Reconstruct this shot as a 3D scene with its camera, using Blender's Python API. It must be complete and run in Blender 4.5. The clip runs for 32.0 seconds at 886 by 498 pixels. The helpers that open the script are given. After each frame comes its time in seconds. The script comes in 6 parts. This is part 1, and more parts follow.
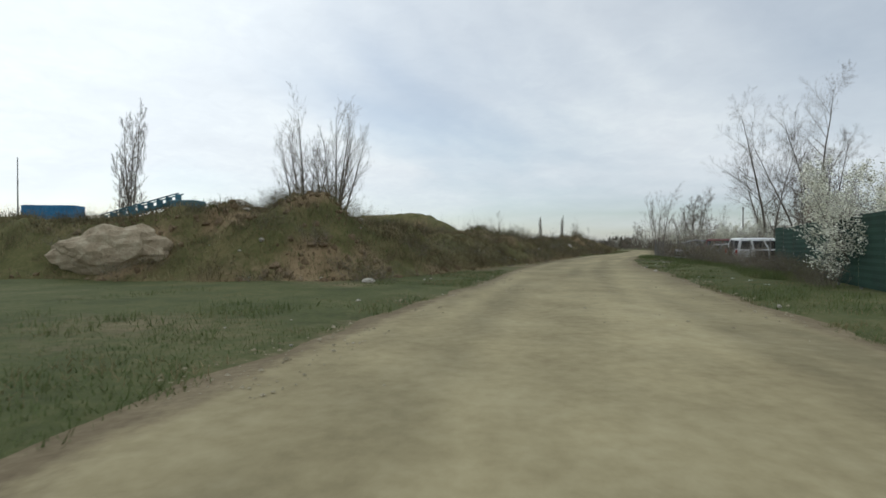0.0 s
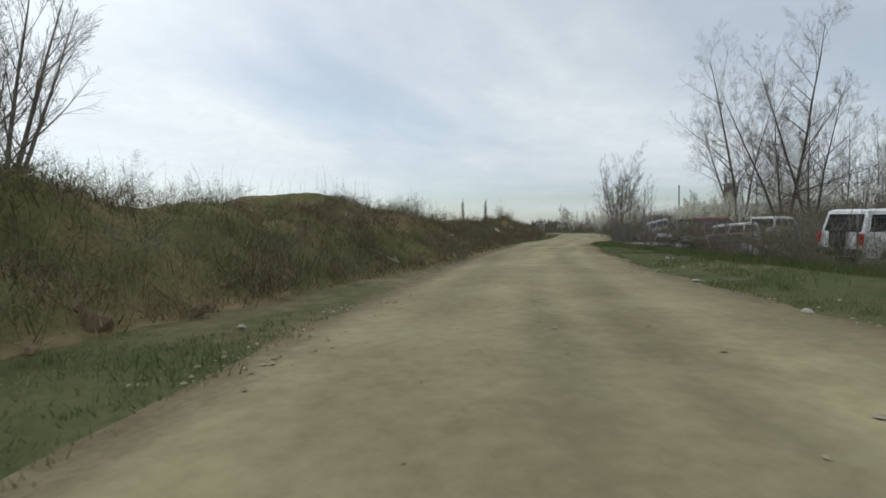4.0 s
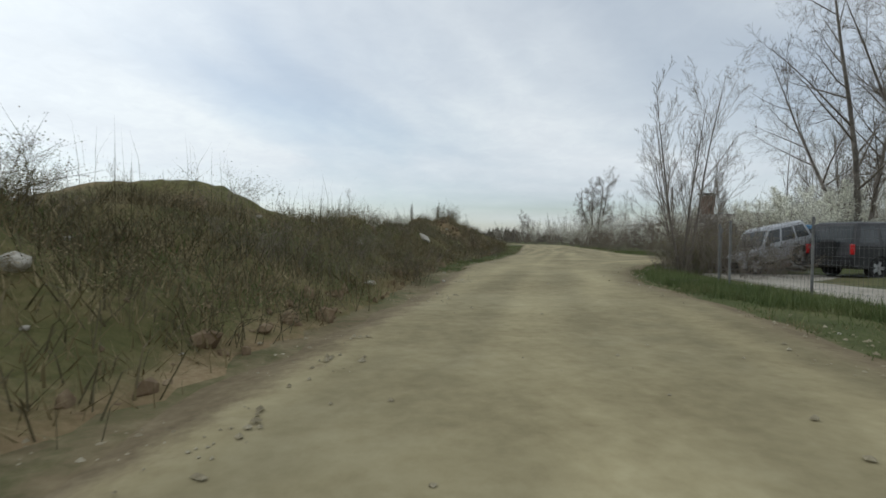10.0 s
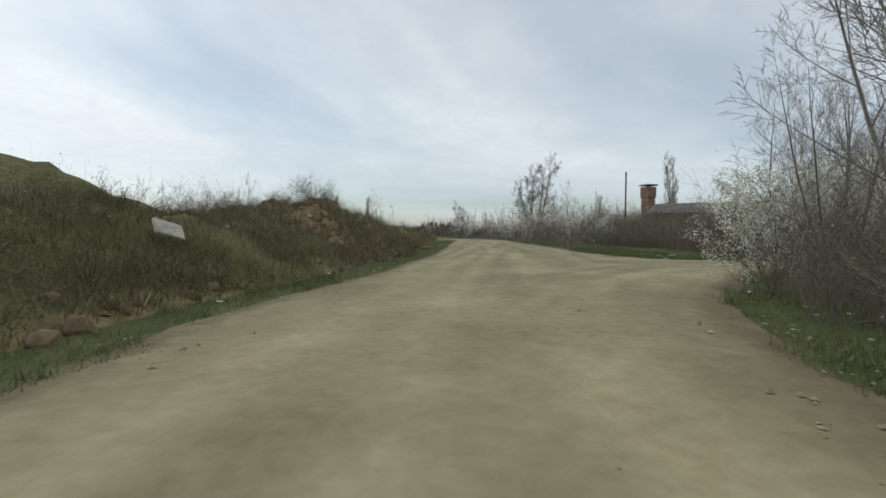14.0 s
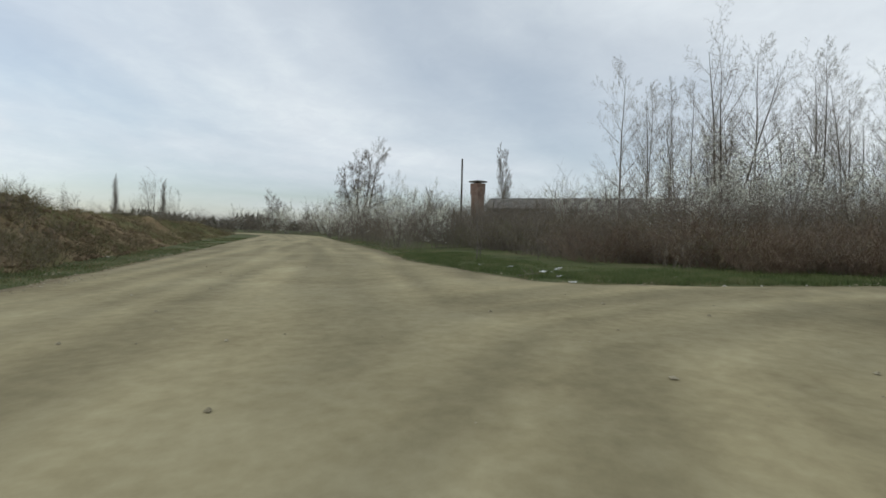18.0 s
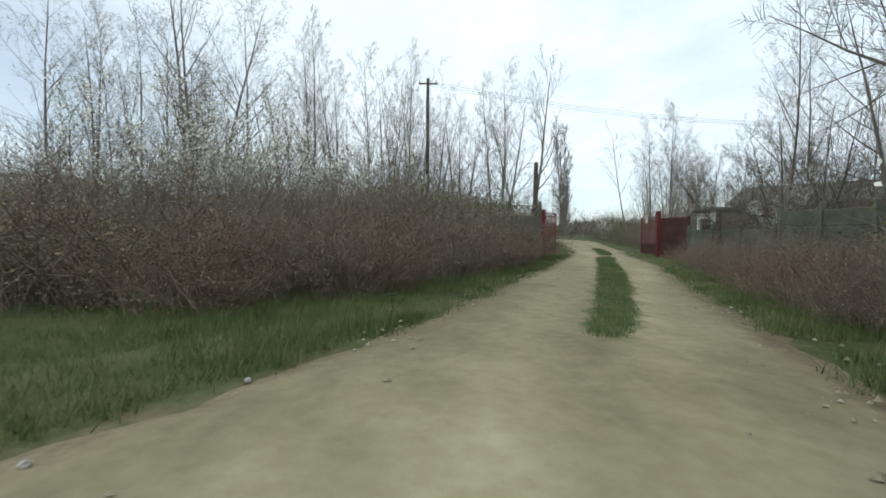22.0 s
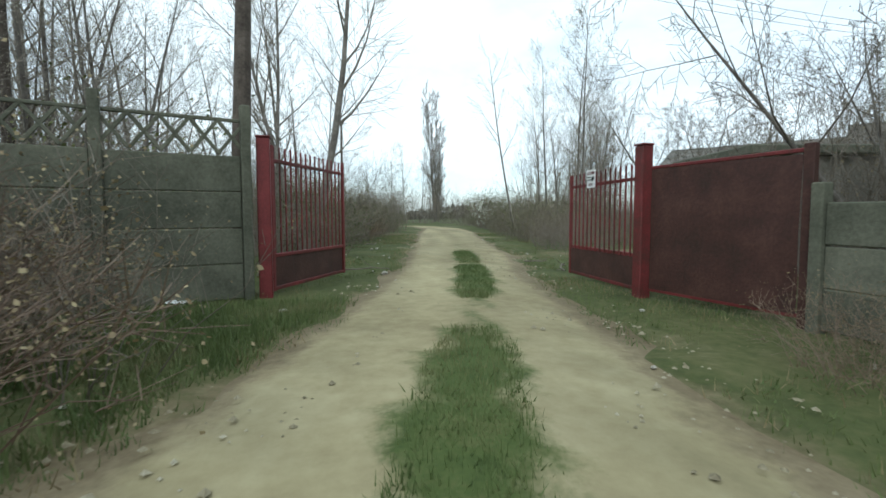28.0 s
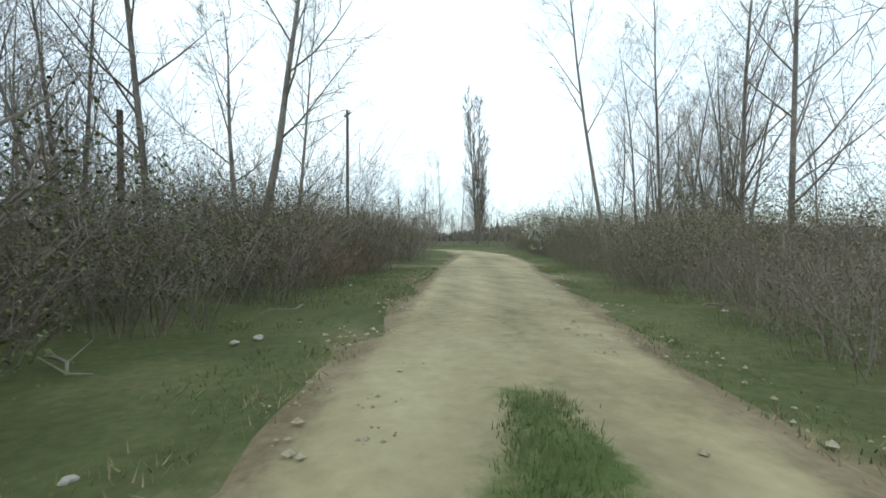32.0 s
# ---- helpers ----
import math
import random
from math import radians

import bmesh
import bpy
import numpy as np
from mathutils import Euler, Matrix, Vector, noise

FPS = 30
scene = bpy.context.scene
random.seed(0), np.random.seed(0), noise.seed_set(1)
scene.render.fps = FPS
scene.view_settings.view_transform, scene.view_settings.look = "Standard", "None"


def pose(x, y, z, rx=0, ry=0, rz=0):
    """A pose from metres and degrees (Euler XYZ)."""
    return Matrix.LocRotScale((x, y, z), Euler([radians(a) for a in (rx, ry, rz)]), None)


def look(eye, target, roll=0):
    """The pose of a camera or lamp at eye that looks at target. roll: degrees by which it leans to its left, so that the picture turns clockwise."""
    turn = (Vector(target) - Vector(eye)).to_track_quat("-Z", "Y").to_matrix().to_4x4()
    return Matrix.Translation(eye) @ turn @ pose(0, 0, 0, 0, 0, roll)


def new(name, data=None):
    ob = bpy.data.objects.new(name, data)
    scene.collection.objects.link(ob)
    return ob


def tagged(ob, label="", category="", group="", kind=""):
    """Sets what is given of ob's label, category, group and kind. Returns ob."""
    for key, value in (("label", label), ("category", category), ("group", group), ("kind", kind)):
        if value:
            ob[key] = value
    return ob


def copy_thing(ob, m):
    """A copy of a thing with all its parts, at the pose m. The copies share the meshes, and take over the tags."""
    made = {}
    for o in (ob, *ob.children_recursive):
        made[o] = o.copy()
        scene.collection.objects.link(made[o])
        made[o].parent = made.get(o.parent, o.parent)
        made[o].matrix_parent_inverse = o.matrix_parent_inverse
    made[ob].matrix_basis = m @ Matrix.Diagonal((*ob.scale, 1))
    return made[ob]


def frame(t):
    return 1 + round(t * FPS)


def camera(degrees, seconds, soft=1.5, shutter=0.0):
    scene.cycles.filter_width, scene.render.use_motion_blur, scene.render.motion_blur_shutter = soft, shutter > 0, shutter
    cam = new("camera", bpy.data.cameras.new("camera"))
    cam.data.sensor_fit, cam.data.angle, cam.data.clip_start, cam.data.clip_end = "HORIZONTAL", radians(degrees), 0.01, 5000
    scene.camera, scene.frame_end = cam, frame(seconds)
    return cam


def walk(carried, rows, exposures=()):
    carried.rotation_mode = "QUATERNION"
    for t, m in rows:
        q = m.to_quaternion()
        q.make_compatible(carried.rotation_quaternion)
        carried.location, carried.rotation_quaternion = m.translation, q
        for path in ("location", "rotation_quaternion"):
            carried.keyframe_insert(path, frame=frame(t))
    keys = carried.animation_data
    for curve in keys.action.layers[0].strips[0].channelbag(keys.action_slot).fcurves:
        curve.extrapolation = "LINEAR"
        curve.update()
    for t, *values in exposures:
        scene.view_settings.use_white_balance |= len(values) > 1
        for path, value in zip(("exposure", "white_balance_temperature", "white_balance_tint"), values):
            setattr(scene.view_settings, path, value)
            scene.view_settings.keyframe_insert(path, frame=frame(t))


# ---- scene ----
# ---- camera and walk ----
cam = camera(84.0, 32.0, soft=1.6, shutter=0.12)
# seconds, place, tilt, lean, heading
PATH = [
    (0.0, 0.00, 0.00, 1.28, -0.25, 0.18, 0.00),
    (0.5, 0.44, 2.45, 1.28, -1.02, -0.37, -0.98),
    (1.0, 0.97, 4.90, 1.29, -0.99, -0.82, -2.28),
    (1.5, 1.51, 7.25, 1.30, 0.09, -0.08, -3.22),
    (2.0, 2.06, 9.50, 1.31, -0.02, -0.32, -4.35),
    (2.5, 2.60, 11.68, 1.31, -0.01, 0.04, -5.23),
    (3.0, 3.18, 13.94, 1.31, -0.67, 0.27, -6.48),
    (3.5, 3.77, 16.25, 1.31, -1.52, 0.86, -7.54),
    (5.5, 6.39, 25.74, 1.30, -2.43, -0.22, -11.15),
    (6.0, 7.09, 27.88, 1.30, -1.30, 0.17, -11.34),
    (6.5, 7.76, 29.90, 1.30, -1.89, 0.71, -11.73),
    (7.0, 8.39, 31.82, 1.30, -1.98, 0.14, -12.01),
    (7.5, 9.03, 33.70, 1.30, -0.85, 0.72, -11.99),
    (8.0, 9.70, 35.62, 1.30, -1.24, 0.63, -12.29),
    (8.5, 10.39, 37.54, 1.30, -0.99, 0.29, -12.66),
    (9.0, 11.10, 39.46, 1.30, -1.28, 0.41, -13.07),
    (9.5, 11.84, 41.33, 1.30, -1.76, -0.12, -13.48),
    (10.0, 12.59, 43.22, 1.31, -1.20, -0.50, -13.78),
    (10.5, 13.40, 45.13, 1.31, -0.40, -0.96, -14.86),
    (11.0, 14.26, 47.04, 1.31, -1.10, -0.24, -16.29),
    (11.5, 15.16, 48.90, 1.31, -2.88, -0.83, -17.47),
    (12.0, 16.12, 50.71, 1.30, -3.24, 0.39, -18.39),
    (12.5, 17.13, 52.50, 1.29, -1.08, -0.16, -19.22),
    (13.0, 18.14, 54.37, 1.29, 0.13, 1.47, -19.74),
    (13.5, 19.09, 56.19, 1.30, -1.44, 0.43, -20.25),
    (14.0, 20.00, 57.93, 1.29, -1.80, -0.29, -20.91),
    (14.5, 20.88, 59.60, 1.29, -2.17, -0.23, -21.61),
    (16.5, 24.75, 65.84, 1.31, -1.50, -1.13, -31.25),
    (17.0, 25.91, 67.19, 1.32, -2.25, -1.02, -34.04),
    (17.5, 27.25, 68.49, 1.32, -2.25, -1.12, -37.02),
    (18.0, 28.81, 69.78, 1.32, -2.08, -1.25, -40.24),
    (18.5, 30.20, 70.79, 1.31, -1.93, -0.97, -43.84),
    (19.0, 31.61, 71.62, 1.31, -2.58, -0.60, -48.49),
    (19.5, 33.12, 72.26, 1.30, -3.36, -0.67, -54.56),
    (20.0, 34.68, 72.65, 1.28, -3.75, -0.75, -62.21),
    (20.5, 36.31, 72.77, 1.27, -3.56, -1.39, -70.26),
    (21.0, 37.92, 72.68, 1.28, -2.64, -1.03, -78.07),
    (21.5, 39.63, 72.45, 1.29, -2.66, -1.32, -85.44),
    (22.0, 41.37, 72.14, 1.30, -2.07, -0.29, -91.71),
    (22.5, 43.02, 71.80, 1.30, -1.98, -1.21, -96.73),
    (23.0, 44.55, 71.35, 1.29, -2.14, -0.45, -100.54),
    (23.5, 45.96, 70.95, 1.29, -2.41, -0.54, -102.81),
    (24.0, 47.40, 70.40, 1.30, -3.27, -0.02, -104.00),
    (24.5, 48.89, 69.77, 1.31, -2.93, 0.15, -104.32),
    (26.5, 55.24, 67.15, 1.34, -1.90, -0.56, -106.03),
    (27.0, 56.86, 66.48, 1.31, -2.47, -0.02, -105.80),
    (27.5, 58.55, 65.80, 1.29, -3.32, -0.56, -105.89),
    (28.0, 60.33, 65.11, 1.29, -3.80, 0.10, -105.32),
    (28.5, 62.00, 64.51, 1.26, -3.90, -0.06, -104.52),
    (29.0, 63.76, 63.84, 1.27, -2.19, 0.17, -103.36),
    (29.5, 65.39, 63.29, 1.29, -1.73, -0.25, -102.19),
    (30.0, 67.01, 62.82, 1.30, -3.47, 0.01, -101.59),
    (30.5, 68.61, 62.41, 1.30, -4.06, 0.43, -100.91),
    (31.0, 70.17, 62.03, 1.30, -0.87, -0.19, -100.62),
    (31.5, 71.74, 61.64, 1.30, -0.31, 0.00, -100.38),
    (32.0, 73.30, 61.26, 1.30, -1.30, -0.00, -100.10),
]
walk(cam, [(t, pose(x, y, z, 90 + tilt, lean, head)) for t, x, y, z, tilt, lean, head in PATH],
     exposures=[(0, -0.08, 6050, 4), (15, -0.08, 6050, 4), (19, -0.08, 6000, 4), (21, 0.15, 5900, 2), (22.5, 0.45, 5750, 0), (27, 0.6, 5650, -4), (32, 0.65, 5650, -3)])

# ---- world, sun ----
world = bpy.data.worlds.new("overcast_sky")
scene.world = world
world.use_nodes = True
SUN_DIR = Vector((-0.62, 0.55, 0.56)).normalized()


def build_world():
    nt = world.node_tree
    nt.nodes.clear()
    n, l = nt.nodes.new, nt.links.new
    out, bg = n("ShaderNodeOutputWorld"), n("ShaderNodeBackground")
    sky = n("ShaderNodeTexSky")
    sky.sky_type, sky.sun_disc = "NISHITA", False
    sky.sun_elevation = math.asin(SUN_DIR.z)
    sky.sun_rotation = math.atan2(SUN_DIR.x, SUN_DIR.y)
    tc, sep = n("ShaderNodeTexCoord"), n("ShaderNodeSeparateXYZ")
    l(tc.outputs["Generated"], sep.inputs[0])

    def math_node(op, a, b=None, clamp=False):
        m = n("ShaderNodeMath")
        m.operation, m.use_clamp = op, clamp
        for i, v in enumerate((a, b)):
            if v is None:
                continue
            if isinstance(v, (int, float)):
                m.inputs[i].default_value = v
            else:
                l(v, m.inputs[i])
        return m.outputs[0]

    # flat cloud deck: divide the direction by its height
    den = math_node("MAXIMUM", math_node("ADD", sep.outputs[2], 0.20), 0.05)
    px, py = math_node("DIVIDE", sep.outputs[0], den), math_node("DIVIDE", sep.outputs[1], den)
    comb = n("ShaderNodeCombineXYZ")
    l(px, comb.inputs[0])
    l(py, comb.inputs[1])

    def cloud_noise(scale, detail, rough, dist=0.3, off=0.0):
        t = n("ShaderNodeTexNoise")
        t.inputs["Scale"].default_value, t.inputs["Detail"].default_value = scale, detail
        t.inputs["Roughness"].default_value, t.inputs["Distortion"].default_value = rough, dist
        mp = n("ShaderNodeMapping")
        mp.inputs["Location"].default_value = (off, off * 0.7, off * 1.3)
        l(comb.outputs[0], mp.inputs["Vector"])
        l(mp.outputs[0], t.inputs["Vector"])
        return t.outputs["Fac"]

    big, fine = cloud_noise(0.55, 4, 0.55, 0.5, 3.1), cloud_noise(2.6, 6, 0.6, 0.8, 7.7)
    ripples = cloud_noise(11.0, 4, 0.6, 0.9, 1.7)
    body = math_node("ADD", math_node("MULTIPLY", big, 0.56), math_node("MULTIPLY", fine, 0.26))
    body = math_node("ADD", body, math_node("MULTIPLY", ripples, 0.18))
    ramp = n("ShaderNodeValToRGB")
    l(body, ramp.inputs[0])
    e = ramp.color_ramp.elements
    e[0].position, e[0].color = 0.34, (0.90, 0.90, 0.935, 1)
    e[1].position, e[1].color = 0.64, (1.12, 1.115, 1.10, 1)
    mid = e.new(0.5)
    mid.color = (1.0, 0.998, 1.02, 1)
    # cover: thin towards the horizon, where the blue shows in gaps
    gaps = cloud_noise(0.42, 4, 0.55, 0.6, 12.3)
    cover = n("ShaderNodeMapRange")
    l(gaps, cover.inputs["Value"])
    cover.inputs["From Min"].default_value, cover.inputs["From Max"].default_value = 0.27, 0.50
    cover.inputs["To Min"].default_value = 0.42
    low = n("ShaderNodeMapRange")
    low.interpolation_type = "SMOOTHSTEP"
    l(sep.outputs[2], low.inputs["Value"])
    low.inputs["From Min"].default_value, low.inputs["From Max"].default_value = 0.04, 0.16
    low.inputs["To Min"].default_value, low.inputs["To Max"].default_value = 0.62, 1.0
    covered = math_node("MULTIPLY", cover.outputs[0], low.outputs[0])
    # glow of the sun behind the cloud
    dot = n("ShaderNodeVectorMath")
    dot.operation = "DOT_PRODUCT"
    l(tc.outputs["Generated"], dot.inputs[0])
    dot.inputs[1].default_value = SUN_DIR
    glow = math_node("POWER", math_node("MAXIMUM", dot.outputs["Value"], 0.0), 5.0)
    lift = math_node("ADD", math_node("MULTIPLY", glow, 0.38), 1.0)
    bright = n("ShaderNodeVectorMath")
    bright.operation = "SCALE"
    l(ramp.outputs[0], bright.inputs[0])
    l(lift, bright.inputs["Scale"])
    # clear sky between the clouds
    blue = n("ShaderNodeVectorMath")
    blue.operation = "SCALE"
    l(sky.outputs[0], blue.inputs[0])
    blue.inputs["Scale"].default_value = 0.12
    mix = n("ShaderNodeMix")
    mix.data_type = "RGBA"
    l(covered, mix.inputs["Factor"])
    l(blue.outputs[0], mix.inputs["A"])
    l(bright.outputs[0], mix.inputs["B"])
    l(mix.outputs["Result"], bg.inputs["Color"])
    bg.inputs["Strength"].default_value = 0.82
    l(bg.outputs[0], out.inputs["Surface"])


build_world()
sun = new("sun", bpy.data.lights.new("sun", "SUN"))
sun.data.energy, sun.data.angle, sun.data.color = 0.5, radians(18), (1.0, 0.95, 0.88)
sun.matrix_world = look(SUN_DIR * 50, (0, 0, 0))
# ---- materials ----
MATS = {}


def mat(name, colors, scale=3.0, rough=0.9, bump=0.2, fine=40.0, metal=0.0, coord="Object", spread=(0.3, 0.7), per_object=0.0, dirt=None, spec=0.3):
    """A surface of two to four colours, mixed by a coarse and a fine noise, with relief."""
    if name in MATS:
        return MATS[name]
    m = bpy.data.materials.new(name)
    m.use_nodes = True
    nt = m.node_tree
    n, l = nt.nodes.new, nt.links.new
    bsdf = nt.nodes["Principled BSDF"]
    tc = n("ShaderNodeTexCoord")
    geo = n("ShaderNodeNewGeometry")
    vec = geo.outputs["Position"] if coord == "World" else tc.outputs["Object"]
    coarse, small = n("ShaderNodeTexNoise"), n("ShaderNodeTexNoise")
    for t, s, d in ((coarse, scale, 5), (small, fine, 4)):
        t.inputs["Scale"].default_value, t.inputs["Detail"].default_value = s, d
        t.inputs["Roughness"].default_value = 0.62
        l(vec, t.inputs["Vector"])
    add = n("ShaderNodeMath")
    add.operation = "MULTIPLY_ADD"
    l(small.outputs["Fac"], add.inputs[0])
    add.inputs[1].default_value = 0.45
    off = n("ShaderNodeMath")
    off.operation = "MULTIPLY_ADD"
    l(coarse.outputs["Fac"], off.inputs[0])
    off.inputs[1].default_value, off.inputs[2].default_value = 0.9, -0.175
    l(off.outputs[0], add.inputs[2])
    fac = add.outputs[0]
    if per_object:
        oi = n("ShaderNodeObjectInfo")
        pm = n("ShaderNodeMath")
        pm.operation = "MULTIPLY_ADD"
        l(oi.outputs["Random"], pm.inputs[0])
        pm.inputs[1].default_value = per_object
        sh = n("ShaderNodeMath")
        sh.operation = "SUBTRACT"
        l(fac, sh.inputs[0])
        sh.inputs[1].default_value = per_object / 2
        l(sh.outputs[0], pm.inputs[2])
        fac = pm.outputs[0]
    ramp = n("ShaderNodeValToRGB")
    e = ramp.color_ramp.elements
    k = len(colors)
    while len(e) < k:
        e.new(0.5)
    for i, c in enumerate(colors):
        e[i].position = spread[0] + (spread[1] - spread[0]) * i / (k - 1)
        e[i].color = (*c, 1)
    l(fac, ramp.inputs[0])
    col = ramp.outputs[0]
    l(col, bsdf.inputs["Base Color"])
    bsdf.inputs["Roughness"].default_value, bsdf.inputs["Metallic"].default_value = rough, metal
    bsdf.inputs["Specular IOR Level"].default_value = spec
    if bump:
        b = n("ShaderNodeBump")
        b.inputs["Strength"].default_value = bump
        b.inputs["Distance"].default_value = 0.05
        l(add.outputs[0], b.inputs["Height"])
        l(b.outputs[0], bsdf.inputs["Normal"])
    MATS[name] = m
    return m


def blend_mat(name, attr, base, over, scale_a, scale_b, rough=0.95, bump=0.5, extra=None, streak=""):
    """Two noise-coloured grounds mixed by a float attribute of the mesh (and a third by another)."""
    m = bpy.data.materials.new(name)
    m.use_nodes = True
    nt = m.node_tree
    n, l = nt.nodes.new, nt.links.new
    bsdf = nt.nodes["Principled BSDF"]
    geo = n("ShaderNodeNewGeometry")

    def noise_tex(scale, detail=6, rough_=0.65, stretch=None):
        t = n("ShaderNodeTexNoise")
        t.inputs["Scale"].default_value, t.inputs["Detail"].default_value, t.inputs["Roughness"].default_value = scale, detail, rough_
        l(geo.outputs["Position"], t.inputs["Vector"])
        return t.outputs["Fac"]

    def layer(colors, sc):
        mx = n("ShaderNodeMath")
        mx.operation = "MULTIPLY_ADD"
        l(noise_tex(sc), mx.inputs[0])
        mx.inputs[1].default_value = 0.6
        f2 = n("ShaderNodeMath")
        f2.operation = "MULTIPLY"
        l(noise_tex(sc * 14), f2.inputs[0])
        f2.inputs[1].default_value = 0.4
        l(f2.outputs[0], mx.inputs[2])
        r = n("ShaderNodeValToRGB")
        e = r.color_ramp.elements
        while len(e) < len(colors):
            e.new(0.5)
        for i, c in enumerate(colors):
            e[i].position, e[i].color = 0.33 + 0.34 * i / (len(colors) - 1), (*c, 1)
        l(mx.outputs[0], r.inputs[0])
        return r.outputs[0], mx.outputs[0]

    ca, ha = layer(base, scale_a)
    if streak:
        at = n("ShaderNodeAttribute")
        at.attribute_name = streak
        sr = n("ShaderNodeMapRange")
        l(at.outputs["Fac"], sr.inputs["Value"])
        sr.inputs["From Min"].default_value, sr.inputs["From Max"].default_value = -0.6, 0.6
        sr.inputs["To Min"].default_value, sr.inputs["To Max"].default_value = 0.72, 1.22
        vm = n("ShaderNodeVectorMath")
        vm.operation = "SCALE"
        l(ca, vm.inputs[0])
        l(sr.outputs[0], vm.inputs["Scale"])
        ca = vm.outputs[0]
    cb, hb = layer(over, scale_b)

    def mask(at, breakup, grain=1.7):
        a = n("ShaderNodeAttribute")
        a.attribute_name = at
        s = n("ShaderNodeMath")
        s.operation = "MULTIPLY_ADD"
        l(noise_tex(grain, 8, 0.7), s.inputs[0])
        s.inputs[1].default_value = breakup
        l(a.outputs["Fac"], s.inputs[2])
        mr = n("ShaderNodeMapRange")
        mr.interpolation_type = "SMOOTHSTEP"
        l(s.outputs[0], mr.inputs["Value"])
        mr.inputs["From Min"].default_value, mr.inputs["From Max"].default_value = 0.5 + breakup * 0.5 - 0.25, 0.5 + breakup * 0.5 + 0.25
        return mr.outputs[0]

    mix = n("ShaderNodeMix")
    mix.data_type = "RGBA"
    l(mask(attr, 1.0, 2.6), mix.inputs["Factor"])
    l(ca, mix.inputs["A"])
    l(cb, mix.inputs["B"])
    col = mix.outputs["Result"]
    if extra:
        at2, colors2, sc2 = extra
        cc, _ = layer(colors2, sc2)
        mix2 = n("ShaderNodeMix")
        mix2.data_type = "RGBA"
        l(mask(at2, 1.0, 5.0), mix2.inputs["Factor"])
        l(col, mix2.inputs["A"])
        l(cc, mix2.inputs["B"])
        col = mix2.outputs["Result"]
    l(col, bsdf.inputs["Base Color"])
    bsdf.inputs["Roughness"].default_value, bsdf.inputs["Specular IOR Level"].default_value = rough, 0.15
    b = n("ShaderNodeBump")
    b.inputs["Strength"].default_value, b.inputs["Distance"].default_value = bump, 0.06
    l(ha, b.inputs["Height"])
    l(b.outputs[0], bsdf.inputs["Normal"])
    MATS[name] = m
    return m


SAND = [(0.205, 0.172, 0.096), (0.285, 0.246, 0.142), (0.36, 0.318, 0.195)]
GRASS_SOIL = [(0.042, 0.05, 0.018), (0.078, 0.09, 0.033), (0.14, 0.13, 0.06)]
GREEN = [(0.045, 0.065, 0.02), (0.075, 0.10, 0.03), (0.13, 0.13, 0.055)]
BROWN = [(0.055, 0.04, 0.026), (0.10, 0.075, 0.045), (0.17, 0.13, 0.075)]
M_ROAD = blend_mat("sandy_gravel_road", "edge", SAND, [(0.11, 0.085, 0.05), (0.175, 0.14, 0.085), (0.26, 0.215, 0.135)], 0.35, 0.8, 0.95, 0.45, ("strip", GREEN, 2.0), "streak")
M_GROUND = blend_mat("rough_grass_ground", "bare", GRASS_SOIL, [(0.13, 0.10, 0.058), (0.19, 0.152, 0.09), (0.28, 0.235, 0.145)], 0.5, 0.6, 0.95, 0.8)
M_BANK = blend_mat("overgrown_earth", "bare", [(0.058, 0.064, 0.025), (0.118, 0.115, 0.046), (0.21, 0.17, 0.085)], [(0.15, 0.105, 0.056), (0.25, 0.185, 0.105), (0.36, 0.285, 0.175)], 0.6, 0.9, 0.95, 1.0)
M_BARK = mat("grey_bark", [(0.09, 0.078, 0.066), (0.17, 0.15, 0.13), (0.28, 0.25, 0.215)], 2.0, 0.9, 0.5, 18, per_object=0.15)
M_TWIG = mat("brown_twig", [(0.13, 0.108, 0.085), (0.22, 0.19, 0.155)], 1.0, 0.85, 0.0, 8, per_object=0.25)
M_PALETWIG = mat("pale_twig", [(0.15, 0.125, 0.10), (0.26, 0.23, 0.19)], 1.0, 0.85, 0.0, 8, per_object=0.25)
M_REDTWIG = mat("reddish_bramble_cane", [(0.095, 0.064, 0.046), (0.165, 0.115, 0.083), (0.25, 0.19, 0.138)], 1.2, 0.8, 0.0, 9, per_object=0.25)
M_DRYLEAF = mat("dry_bramble_leaf", [(0.13, 0.098, 0.055), (0.21, 0.16, 0.092), (0.30, 0.245, 0.14)], 1.5, 0.85, 0.0, 6, per_object=0.3)
M_GREENLEAF = mat("young_green_leaf", [(0.06, 0.07, 0.022), (0.11, 0.12, 0.04), (0.18, 0.18, 0.075)], 1.5, 0.7, 0.0, 6, per_object=0.3)
M_BLOSSOM = mat("white_blossom", [(0.55, 0.55, 0.44), (0.78, 0.77, 0.66), (0.85, 0.85, 0.78)], 2.0, 0.8, 0.0, 10)
M_GRASS = mat("green_grass", [(0.062, 0.095, 0.028), (0.11, 0.142, 0.046), (0.20, 0.19, 0.088)], 0.9, 0.7, 0.0, 6, coord="World")
M_STRAW = mat("dry_straw", [(0.13, 0.105, 0.052), (0.22, 0.18, 0.092), (0.34, 0.28, 0.165)], 0.6, 0.85, 0.0, 6, coord="World")
M_WEED = mat("dead_weed_stalk", [(0.055, 0.05, 0.028), (0.105, 0.09, 0.05), (0.18, 0.15, 0.085)], 0.5, 0.9, 0.0, 5, coord="World")
M_BUD = mat("pale_buds", [(0.26, 0.23, 0.17), (0.40, 0.37, 0.28), (0.56, 0.54, 0.44)], 2.0, 0.8, 0.0, 10)
